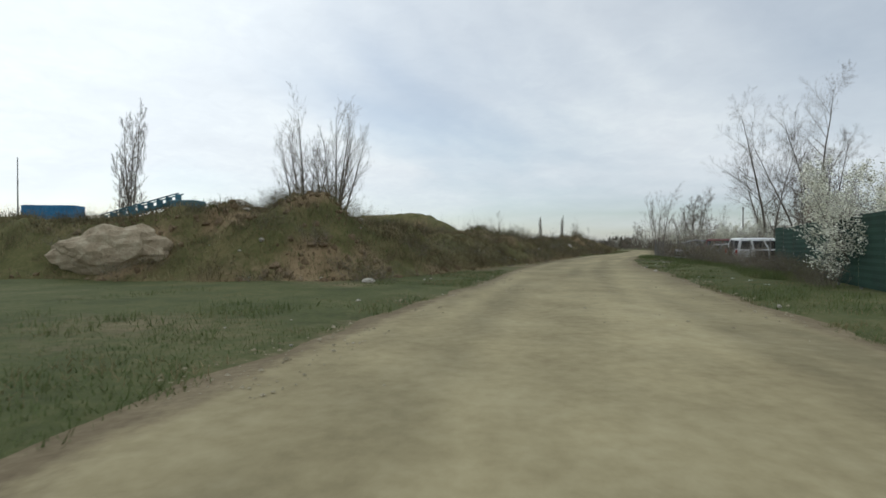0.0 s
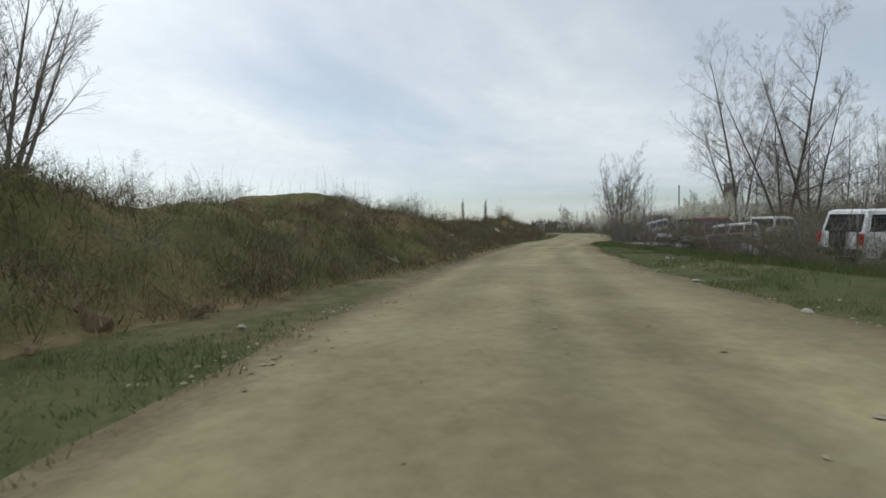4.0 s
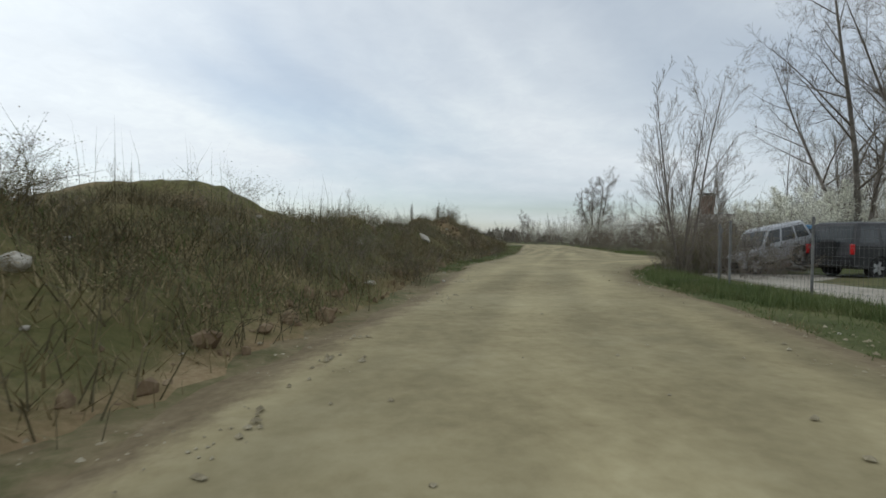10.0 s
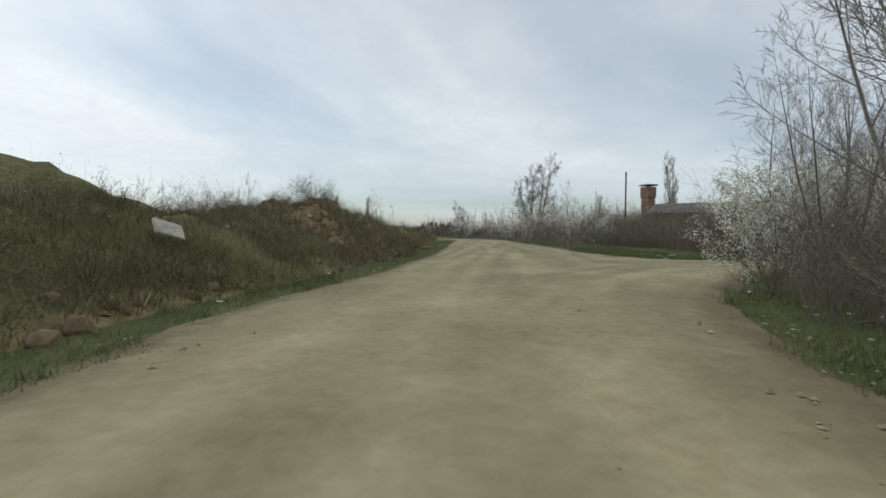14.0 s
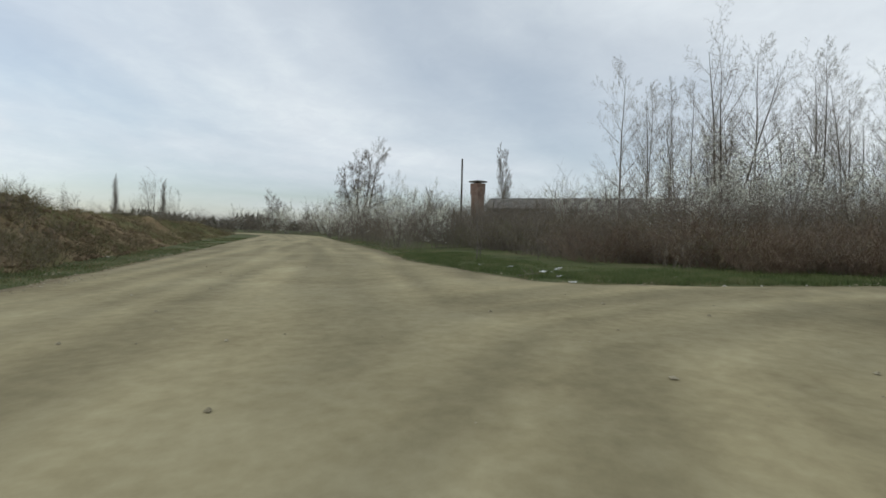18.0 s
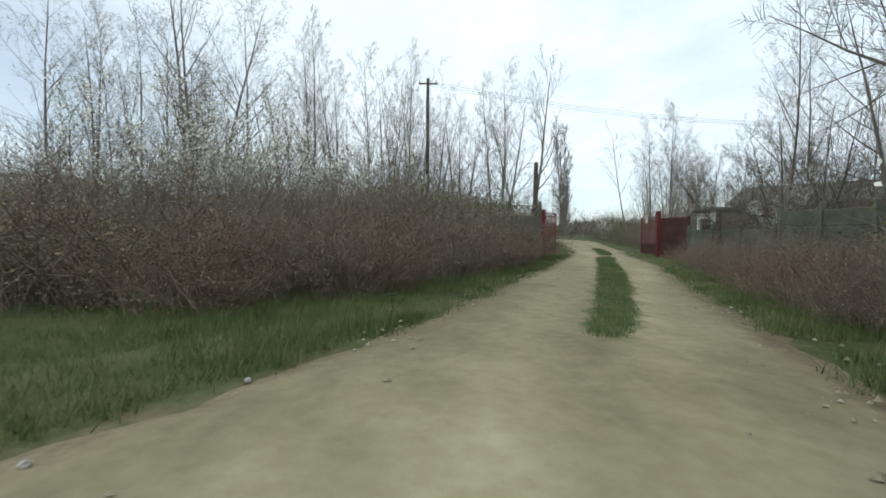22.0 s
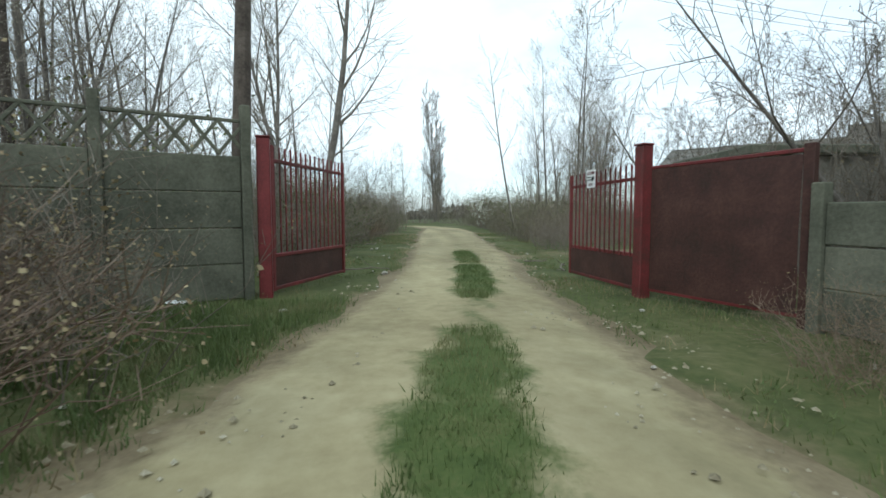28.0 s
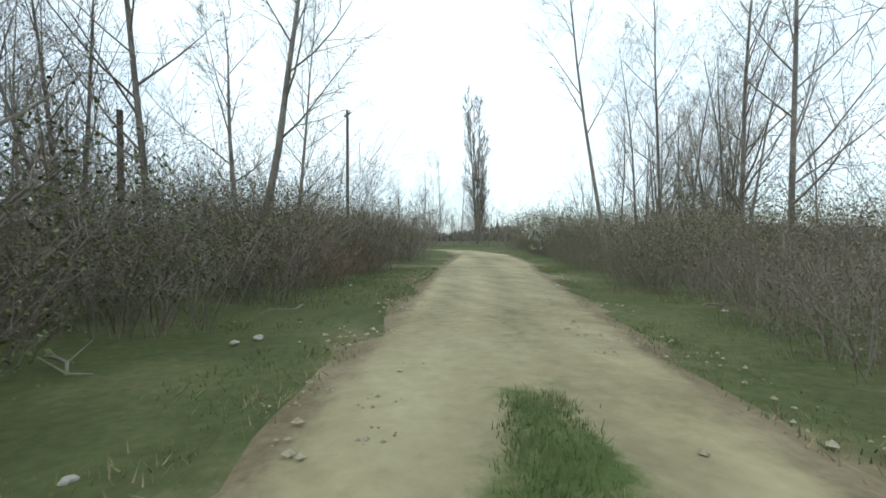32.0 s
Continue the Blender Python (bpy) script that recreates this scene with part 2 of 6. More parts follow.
M_CLOD = mat("crumbly_clay", [(0.10, 0.07, 0.042), (0.18, 0.13, 0.078), (0.29, 0.23, 0.145)], 0.9, 0.95, 0.5, 14, coord="World")
M_STONE = mat("pale_limestone", [(0.28, 0.26, 0.22), (0.42, 0.39, 0.33), (0.55, 0.52, 0.45)], 3.0, 0.9, 0.6, 20, per_object=0.2)
M_CONCRETE = mat("weathered_concrete", [(0.07, 0.072, 0.052), (0.12, 0.12, 0.088), (0.18, 0.175, 0.13)], 1.2, 0.9, 0.4, 25, per_object=0.15)
M_SLAB = mat("pale_yard_concrete", [(0.22, 0.20, 0.165), (0.32, 0.295, 0.245), (0.42, 0.39, 0.33)], 0.7, 0.9, 0.3, 18, coord="World")
M_REDPAINT = mat("faded_red_paint", [(0.07, 0.028, 0.022), (0.135, 0.026, 0.026), (0.19, 0.035, 0.036)], 2.2, 0.55, 0.25, 30, per_object=0.15)
M_RUST = mat("red_brown_sheet", [(0.034, 0.02, 0.015), (0.058, 0.026, 0.021), (0.085, 0.042, 0.032)], 1.8, 0.6, 0.25, 22)
M_GREENSHEET = mat("dark_green_sheet", [(0.007, 0.022, 0.015), (0.011, 0.036, 0.024), (0.018, 0.05, 0.034)], 0.8, 0.85, 0.15, 12)
M_STEEL = mat("dull_galvanised_steel", [(0.10, 0.10, 0.10), (0.17, 0.17, 0.165), (0.24, 0.24, 0.23)], 3, 0.6, 0.1, 30, metal=0.4)
M_DARKWOOD = mat("weathered_pole_wood", [(0.045, 0.035, 0.028), (0.09, 0.072, 0.058), (0.14, 0.115, 0.095)], 3, 0.9, 0.4, 25)
M_BRICK = mat("red_brick", [(0.13, 0.085, 0.065), (0.20, 0.13, 0.10), (0.27, 0.19, 0.15)], 1.0, 0.9, 0.3, 8)
M_PLASTER = mat("dirty_grey_plaster", [(0.13, 0.12, 0.10), (0.20, 0.185, 0.155), (0.28, 0.26, 0.225)], 0.8, 0.9, 0.3, 14)
M_ROOF = mat("mossy_roof_sheet", [(0.07, 0.064, 0.055), (0.13, 0.12, 0.105), (0.20, 0.185, 0.155)], 1.2, 0.85, 0.3, 10)
M_BLACK = mat("black_rubber", [(0.012, 0.012, 0.012), (0.03, 0.03, 0.03)], 4, 0.8, 0.2, 30)
# near-black: interior shade painted on closed openings, also plain dark trim
M_DARK = mat("dark_shade_and_trim", [(0.012, 0.012, 0.013), (0.022, 0.022, 0.022)], 2, 0.9, 0.0, 10)
M_RIM = mat("alloy_rim", [(0.3, 0.3, 0.31), (0.5, 0.5, 0.51)], 5, 0.35, 0.05, 40, metal=0.8)
M_GLASS = mat("dusty_dark_glass", [(0.02, 0.025, 0.028), (0.05, 0.058, 0.062)], 1.5, 0.15, 0.0, 9, spec=0.6)
M_PWHITE = mat("white_car_paint", [(0.5, 0.5, 0.5), (0.68, 0.69, 0.70), (0.75, 0.76, 0.77)], 1.5, 0.35, 0.0, 12, spec=0.5)
M_PGREY = mat("silver_car_paint", [(0.30, 0.31, 0.33), (0.42, 0.43, 0.45), (0.5, 0.51, 0.53)], 1.5, 0.35, 0.0, 12, metal=0.3, spec=0.5)
M_PBLACK = mat("black_car_paint", [(0.012, 0.012, 0.014), (0.022, 0.022, 0.025), (0.05, 0.05, 0.05)], 1.5, 0.3, 0.0, 12, spec=0.5)
M_PRED = mat("red_car_paint", [(0.11, 0.009, 0.015), (0.17, 0.013, 0.023), (0.21, 0.03, 0.04)], 1.5, 0.35, 0.0, 12, spec=0.5)
M_PBLUE = mat("blue_paint", [(0.02, 0.10, 0.22), (0.03, 0.16, 0.33), (0.06, 0.22, 0.40)], 1.5, 0.5, 0.0, 12)
M_REDLENS = mat("red_lamp_lens", [(0.35, 0.01, 0.01), (0.5, 0.03, 0.03)], 4, 0.2, 0.0, 20)
M_WHITEPLASTIC = mat("white_litter_plastic", [(0.55, 0.55, 0.53), (0.75, 0.75, 0.73), (0.8, 0.8, 0.8)], 4, 0.5, 0.2, 20, per_object=0.1)
M_RAG = mat("pale_green_tarpaulin", [(0.22, 0.27, 0.22), (0.38, 0.45, 0.38), (0.55, 0.6, 0.54)], 2.5, 0.6, 0.4, 14)
M_WIRE = mat("black_cable", [(0.02, 0.02, 0.02), (0.05, 0.05, 0.05)], 2, 0.7, 0.0, 10)


# ---- mesh helpers ----
class Build:
    """Gathers points and faces for one mesh."""

    def __init__(self):
        self.v, self.f = [], []

    def tube(self, pts, radii, sides=4, cap=False):
        base, k = len(self.v), len(pts)
        ref = Vector((0.31, 0.95, 0.05))
        for i, p in enumerate(pts):
            a, b = pts[max(0, i - 1)], pts[min(k - 1, i + 1)]
            d = b - a
            d = d.normalized() if d.length > 1e-6 else Vector((0, 0, 1))
            s = d.cross(ref)
            s = s.normalized() if s.length > 1e-3 else d.cross(Vector((1, 0, 0))).normalized()
            u = s.cross(d)
            for j in range(sides):
                w = 2 * math.pi * j / sides
                self.v.append(p + (s * math.cos(w) + u * math.sin(w)) * radii[i])
        for i in range(k - 1):
            for j in range(sides):
                q = base + i * sides
                self.f.append((q + j, q + (j + 1) % sides, q + sides + (j + 1) % sides, q + sides + j))
        if cap:
            self.f.append(tuple(base + j for j in reversed(range(sides))))
            self.f.append(tuple(base + (k - 1) * sides + j for j in range(sides)))

    def box(self, c, s, bev=0.0, rot=None):
        """A box with chamfered edges: centre, size, chamfer, turn."""
        c = Vector(c)
        hx, hy, hz = s[0] / 2, s[1] / 2, s[2] / 2
        base = len(self.v)
        if bev <= 0:
            pts = [(x * hx, y * hy, z * hz) for x in (-1, 1) for y in (-1, 1) for z in (-1, 1)]
            fs = [(0, 1, 3, 2), (4, 6, 7, 5), (0, 4, 5, 1), (2, 3, 7, 6), (0, 2, 6, 4), (1, 5, 7, 3)]
        else:
            b = min(bev, hx * 0.9, hy * 0.9, hz * 0.9)
            pts, ids = [], {}
            for x in (-1, 1):
                for y in (-1, 1):
                    for z in (-1, 1):
                        for a in range(3):
                            ids[x, y, z, a] = len(pts)
                            pts.append((x * (hx - (b if a != 0 else 0)), y * (hy - (b if a != 1 else 0)), z * (hz - (b if a != 2 else 0))))
            fs = []
            for a in range(3):
                for sgn in (-1, 1):
                    o = [i for i in range(3) if i != a]
                    loop = []
                    for p, q in ((-1, -1), (1, -1), (1, 1), (-1, 1)):
                        k = [0, 0, 0]
                        k[a], k[o[0]], k[o[1]] = sgn, p, q
                        loop.append(ids[(*k, a)])
                    fs.append(tuple(loop))
            for a in range(3):
                o = [i for i in range(3) if i != a]
                for p in (-1, 1):
                    for q in (-1, 1):
                        k0, k1 = [0, 0, 0], [0, 0, 0]
                        k0[a], k1[a] = -1, 1
                        k0[o[0]] = k1[o[0]] = p
                        k0[o[1]] = k1[o[1]] = q
                        fs.append((ids[(*k0, o[0])], ids[(*k1, o[0])], ids[(*k1, o[1])], ids[(*k0, o[1])]))
            for x in (-1, 1):
                for y in (-1, 1):
                    for z in (-1, 1):
                        fs.append((ids[x, y, z, 0], ids[x, y, z, 1], ids[x, y, z, 2]))
        for p in pts:
            p = Vector(p)
            if rot is not None:
                p = rot @ p
            self.v.append(c + p)
        self.f += [tuple(base + i for i in f) for f in fs]
        return self

    def quad(self, a, b, c, d):
        base = len(self.v)
        self.v += [Vector(a), Vector(b), Vector(c), Vector(d)]
        self.f.append((base, base + 1, base + 2, base + 3))

    def tri(self, a, b, c):
        base = len(self.v)
        self.v += [a, b, c]
        self.f.append((base, base + 1, base + 2))

    def mesh(self, name, material, smooth=False, fix=True):
        me = bpy.data.meshes.new(name)
        me.from_pydata([tuple(p) for p in self.v], [], self.f)
        if fix and len(self.f) < 4000:
            bm = bmesh.new()
            bm.from_mesh(me)
            bmesh.ops.recalc_face_normals(bm, faces=bm.faces[:])
            bm.to_mesh(me)
            bm.free()
        me.materials.append(material)
        if smooth:
            me.polygons.foreach_set("use_smooth", [True] * len(me.polygons))
        me.update()
        return me


def thing(name, place, label, category, group="", turn=0.0, kind=""):
    """An Empty at a thing's base."""
    ob = new(name)
    ob.empty_display_size = 0.2
    ob.matrix_basis = pose(*place, 0, 0, turn)
    return tagged(ob, label, category, group, kind)


def part(name, b, material, parent, label="", smooth=False, fix=True, kind=""):
    ob = new(name, b.mesh(name, material, smooth, fix) if isinstance(b, Build) else b)
    ob.parent = parent
    return tagged(ob, label, kind=kind)


def solo(name, b, material, label, category, group="", kind="", smooth=False, m=None, fix=True):
    ob = new(name, b.mesh(name, material, smooth, fix) if isinstance(b, Build) else b)
    if m is not None:
        ob.matrix_basis = m
    return tagged(ob, label, category, group, kind)


def array_mesh(name, verts, faces, material, smooth=True):
    """A mesh from numpy arrays: points (n, 3) and faces (m, k)."""
    me = bpy.data.meshes.new(name)
    k = faces.shape[1]
    me.vertices.add(len(verts))
    me.vertices.foreach_set("co", np.asarray(verts, np.float32).ravel())
    me.loops.add(faces.size)
    me.loops.foreach_set("vertex_index", faces.astype(np.int32).ravel())
    me.polygons.add(len(faces))
    me.polygons.foreach_set("loop_start", np.arange(0, faces.size, k, dtype=np.int32))
    me.polygons.foreach_set("use_smooth", np.full(len(faces), smooth))
    me.materials.append(material)
    me.update(calc_edges=True)
    return me


def add_attr(me, name, values):
    a = me.attributes.new(name, "FLOAT", "POINT")
    a.data.foreach_set("value", np.asarray(values, np.float32))


RNG = np.random.default_rng(7)


def smooth_noise(x, y, scale, seed=0, octaves=4):
    """Value noise on arrays, about -1 to 1."""
    total, amp, norm = np.zeros_like(x, float), 1.0, 0.0
    for o in range(octaves):
        r = np.random.default_rng(seed * 31 + o)
        tab = r.uniform(-1, 1, (256, 256))
        u, v = x / scale * 2 ** o + 17.3 * o, y / scale * 2 ** o + 5.1 * o
        i, j = np.floor(u).astype(int), np.floor(v).astype(int)
        a, b = u - i, v - j
        a, b = a * a * (3 - 2 * a), b * b * (3 - 2 * b)
        t = lambda p, q: tab[p % 256, q % 256]
        total += amp * ((t(i, j) * (1 - a) + t(i + 1, j) * a) * (1 - b) + (t(i, j + 1) * (1 - a) + t(i + 1, j + 1) * a) * b)
        norm += amp
        amp *= 0.5
    return total / norm


def line_distance(x, y, line):
    """Distance of points to a polyline, signed (+ on its left), and the running length at the nearest place."""
    best = np.full(x.shape, 1e9)
    side, run = np.zeros(x.shape), np.zeros(x.shape)
    s0 = 0.0
    for (ax, ay), (bx, by) in zip(line[:-1], line[1:]):
        dx, dy = bx - ax, by - ay
        ln = math.hypot(dx, dy)
        t = np.clip(((x - ax) * dx + (y - ay) * dy) / ln ** 2, 0, 1)
        d = np.hypot(x - ax - t * dx, y - ay - t * dy)
        sg = np.sign(dx * (y - ay) - dy * (x - ax))
        near = d < best
        best = np.where(near, d, best)
        side, run = np.where(near, sg, side), np.where(near, s0 + t * ln, run)
        s0 += ln
    return best * np.where(side == 0, 1, side), run


def inside_distance(x, y, ring):
    """Distance to a closed outline, + inside."""
    d, _ = line_distance(x, y, ring + ring[:1])
    ins = np.zeros(x.shape, bool)
    for (ax, ay), (bx, by) in zip(ring, ring[1:] + ring[:1]):
        if ay == by:
            continue
        cross = ((ay > y) != (by > y)) & (x < (bx - ax) * (y - ay) / (by - ay) + ax)
        ins ^= cross
    return np.where(ins, np.abs(d), -np.abs(d))


# ---- the ground, the road, the bank ----
ROAD = [(-7, -30), (-3, 0), (-1.8, 6.5), (0, 13), (1.1, 16.2), (3.7, 26), (6.6, 34.4), (9.5, 42), (12.2, 48.6), (14.7, 53.8),
        (16.3, 58), (19.7, 66.8), (24, 73.8), (26.4, 78.6), (28.8, 83), (34.5, 95.6), (45, 120), (57, 147), (59.5, 161), (53, 181), (30, 203),
        (36, 211), (61, 189), (69.5, 163), (66, 145), (54, 116), (46, 96.5), (41.5, 87.2), (40.2, 82), (39.4, 78.3), (40.4, 77.0), (42.3, 75.5),
        (44.8, 74.1), (48.2, 72.1), (51.5, 70.7), (55.4, 69.2), (58.4, 67.9), (61.7, 66.7), (64.8, 65.5), (68.8, 64.0), (73.4, 62.6), (77, 61.7),
        (82.8, 60.3), (95, 57.4), (110, 53.4), (122, 52.5), (132, 56), (133, 53), (122, 49.2), (110, 49.6), (97, 52.5), (91, 54.4), (79.2, 57.7), (75, 58.8), (70.9, 60.4),
        (66.1, 61.7), (61, 63.0), (55.5, 65.1), (50.5, 66.9), (45.9, 68.4), (42, 69.8), (38.4, 70.5), (35.6, 70.0),
        (33, 68.2), (28.4, 65.0), (25, 61), (22, 56.5), (20.5, 51.5), (17.6, 45.5), (15.4, 39), (12.9, 32.7), (10.2, 22.2),
        (8.4, 16.4), (7.5, 13), (5.7, 6.7), (4, 0), (1, -30)]
FOOT = [(-70, 15), (-25, 17), (-14, 18), (-8, 17), (-3.5, 17.5), (-1, 21), (1.2, 26), (5.5, 34.3), (8.6, 41), (11.5, 48), (14, 53.8),
        (15.6, 58.8), (18.7, 67), (22.2, 73.4), (24.8, 79), (27.3, 84), (32.5, 96), (42, 121), (53, 148), (55, 162), (46, 182), (25, 200)]
CREST = [2.2, 2.3, 2.4, 2.45, 2.4, 2.3, 2.25, 1.7, 1.9, 1.75, 1.65, 1.55, 1.55, 1.6, 1.8, 1.9, 1.75, 1.5, 1.3, 1.1, 1.05, 1.0]


def foot_runs():
    s = [0.0]
    for a, b in zip(FOOT[:-1], FOOT[1:]):
        s.append(s[-1] + math.dist(a, b))
    return s


FOOT_S = foot_runs()
# loose heaps on the bank: x, y, radius, height
HEAPS = [(-5.4, 22.4, 1.6, 1.05), (-6.9, 23.0, 1.7, 0.8), (-9.8, 23.5, 2.2, 0.6), (-13, 21, 3.0, 0.3), (3.2, 43.8, 3.0, 0.85), (0.8, 46.6, 2.6, 0.4), (9.2, 57.5, 2.0, 0.25),
         (4.5, 54, 3, 0.25), (13.6, 66.5, 1.5, 0.6), (22.8, 83.6, 1.9, 1.1), (24.0, 87, 1.8, 1.35), (26.2, 89, 1.5, 0.9), (21.0, 86.5, 2.2, 1.1), (22.5, 90, 2.4, 0.9), (27.0, 93, 1.7, 0.6), (27.5, 98, 2.0, 0.5),
         (-6, 62, 9, 0.9), (1, 74, 9, 0.5), (-30, 34, 8, 1.2), (-20, 60, 12, 1.5)]
# bare faces of pale earth: x, y, radius
SCARS = [(-12.0, 19.3, 1.2), (-8.9, 21.6, 1.3), (-3.0, 20.5, 0.9), (-4.6, 18.8, 1.5), (-2.2, 19.4, 1.0), (4.9, 42.6, 1.3), (4.0, 40.4, 0.9), (24.3, 82.5, 3.0), (22.0, 86, 3.0), (26.0, 88.5, 3.4), (29, 94, 3.2), (25, 93, 3.0), (33, 103, 3.4), (37, 113, 3.0), (-6.2, 22.6, 1.4)]


def bank_height(x, y):
    d, s = line_distance(x, y, FOOT)
    h = np.interp(s, FOOT_S, CREST)
    wob = smooth_noise(x, y, 3.0, 3)
    u = np.clip((d + 0.5 * wob) / 4.6, 0, 1)
    z = h * (u * u * (3 - 2 * u)) ** 0.8
    back = np.clip((d - 7) / 12, 0, 1)
    z = z * (1 - 0.18 * back)
    z += np.clip(d / 3, 0, 1) * (0.30 * smooth_noise(x, y, 5.0, 4) + 0.46 * smooth_noise(x, y, 1.5, 5, 4) + 0.45 * np.abs(smooth_noise(x, y, 2.4, 6, 3)) - 0.12 + 0.22 * smooth_noise(x, y, 0.9, 8, 2) + 0.16 * np.abs(smooth_noise(x, y, 1.3, 9, 2)))
    for hx, hy, r, hh in HEAPS:
        q = np.hypot(x - hx, y - hy) / r
        z += hh * np.exp(-q * q * 1.6) * np.clip(d / 1.5, 0, 1) * (1 + 0.25 * wob)
    far = np.clip((d - 38) / 10, 0, 1)
    z = z * (1 - far) - 0.4 * far
    return np.where(d > 0, np.maximum(z, -0.05) if np.isscalar(z) else z, -0.3), d


def grid_mesh(name, x0, x1, y0, y1, step, keep, height, material, attrs):
    xs, ys = np.arange(x0, x1 + step, step), np.arange(y0, y1 + step, step)
    gx, gy = np.meshgrid(xs, ys, indexing="ij")
    k = keep(gx, gy)
    idx = np.full(gx.shape, -1)
    idx[k] = np.arange(k.sum())
    q = np.stack([idx[:-1, :-1], idx[1:, :-1], idx[1:, 1:], idx[:-1, 1:]], -1).reshape(-1, 4)
    q = q[(q >= 0).all(1)]
    x, y = gx[k], gy[k]
    me = array_mesh(name, np.stack([x, y, height(x, y)], 1), q, material)
    for key, fn in attrs.items():
        add_attr(me, key, fn(x, y))
    return me


def road_inside(x, y):
    return inside_distance(x, y, ROAD)


TRACK_MID = [(46, 70.5), (49, 69.2), (54.3, 67.2), (57.8, 66.0), (62.1, 64.6), (65, 63.5), (69, 62.1), (73, 60.9), (76, 60.1), (82, 58.6), (91, 56.1)]


def strip_value(x, y):
    d, s = line_distance(x, y, TRACK_MID)
    w = 0.33 + 0.14 * smooth_noise(x, y, 2.0, 21)
    gaps = np.interp(s, [0, 2, 20, 21, 22.5, 23.5, 27.3, 28, 29, 32, 33.5, 37, 40], [0, 1, 1, 0.5, 0.5, 1, 1, 0.45, 1, 1, 0.3, 0.45, 0])
    return np.clip(1.0 - (np.abs(d) / np.maximum(w, 0.1) - 0.6), 0, 1) * gaps


LANES = [(-3, -30), (0.5, 0), (3.6, 14), (8.1, 30), (13.3, 44), (18.6, 55.5), (23.2, 64), (28, 69.3), (34, 72.6), (40, 72.6), (46, 70.6), (54.3, 67.3), (61.5, 64.8), (68, 62.4), (75, 60.4), (91, 56.1), (118, 51)]
THROUGH = [(12.5, 42), (19, 57), (25, 68), (31, 79), (40, 96), (51, 120), (61, 146), (64, 162), (57, 185), (33, 207)]


def streaks(x, y):
    """Wheel-worn lanes: noise drawn out along the way of travel."""
    d, r = line_distance(x, y, LANES)
    d2, r2 = line_distance(x, y, THROUGH)
    a = smooth_noise(d * 1.0, r * 0.06, 0.55, 71, 3)
    b = smooth_noise(d2 * 1.0, r2 * 0.06, 0.55, 72, 3)
    w = np.clip((np.abs(d) - np.abs(d2)) / 3 + 0.5, 0, 1) * (y > 62)
    lane = np.exp(-((np.abs(d) - 0.78) / 0.3) ** 2) * (1 - w) + np.exp(-((np.abs(d2) - 0.78) / 0.3) ** 2) * w
    return a * (1 - w) + b * w + 0.22 * lane - 0.08 + 0.25 * smooth_noise(x, y, 3.0, 73)


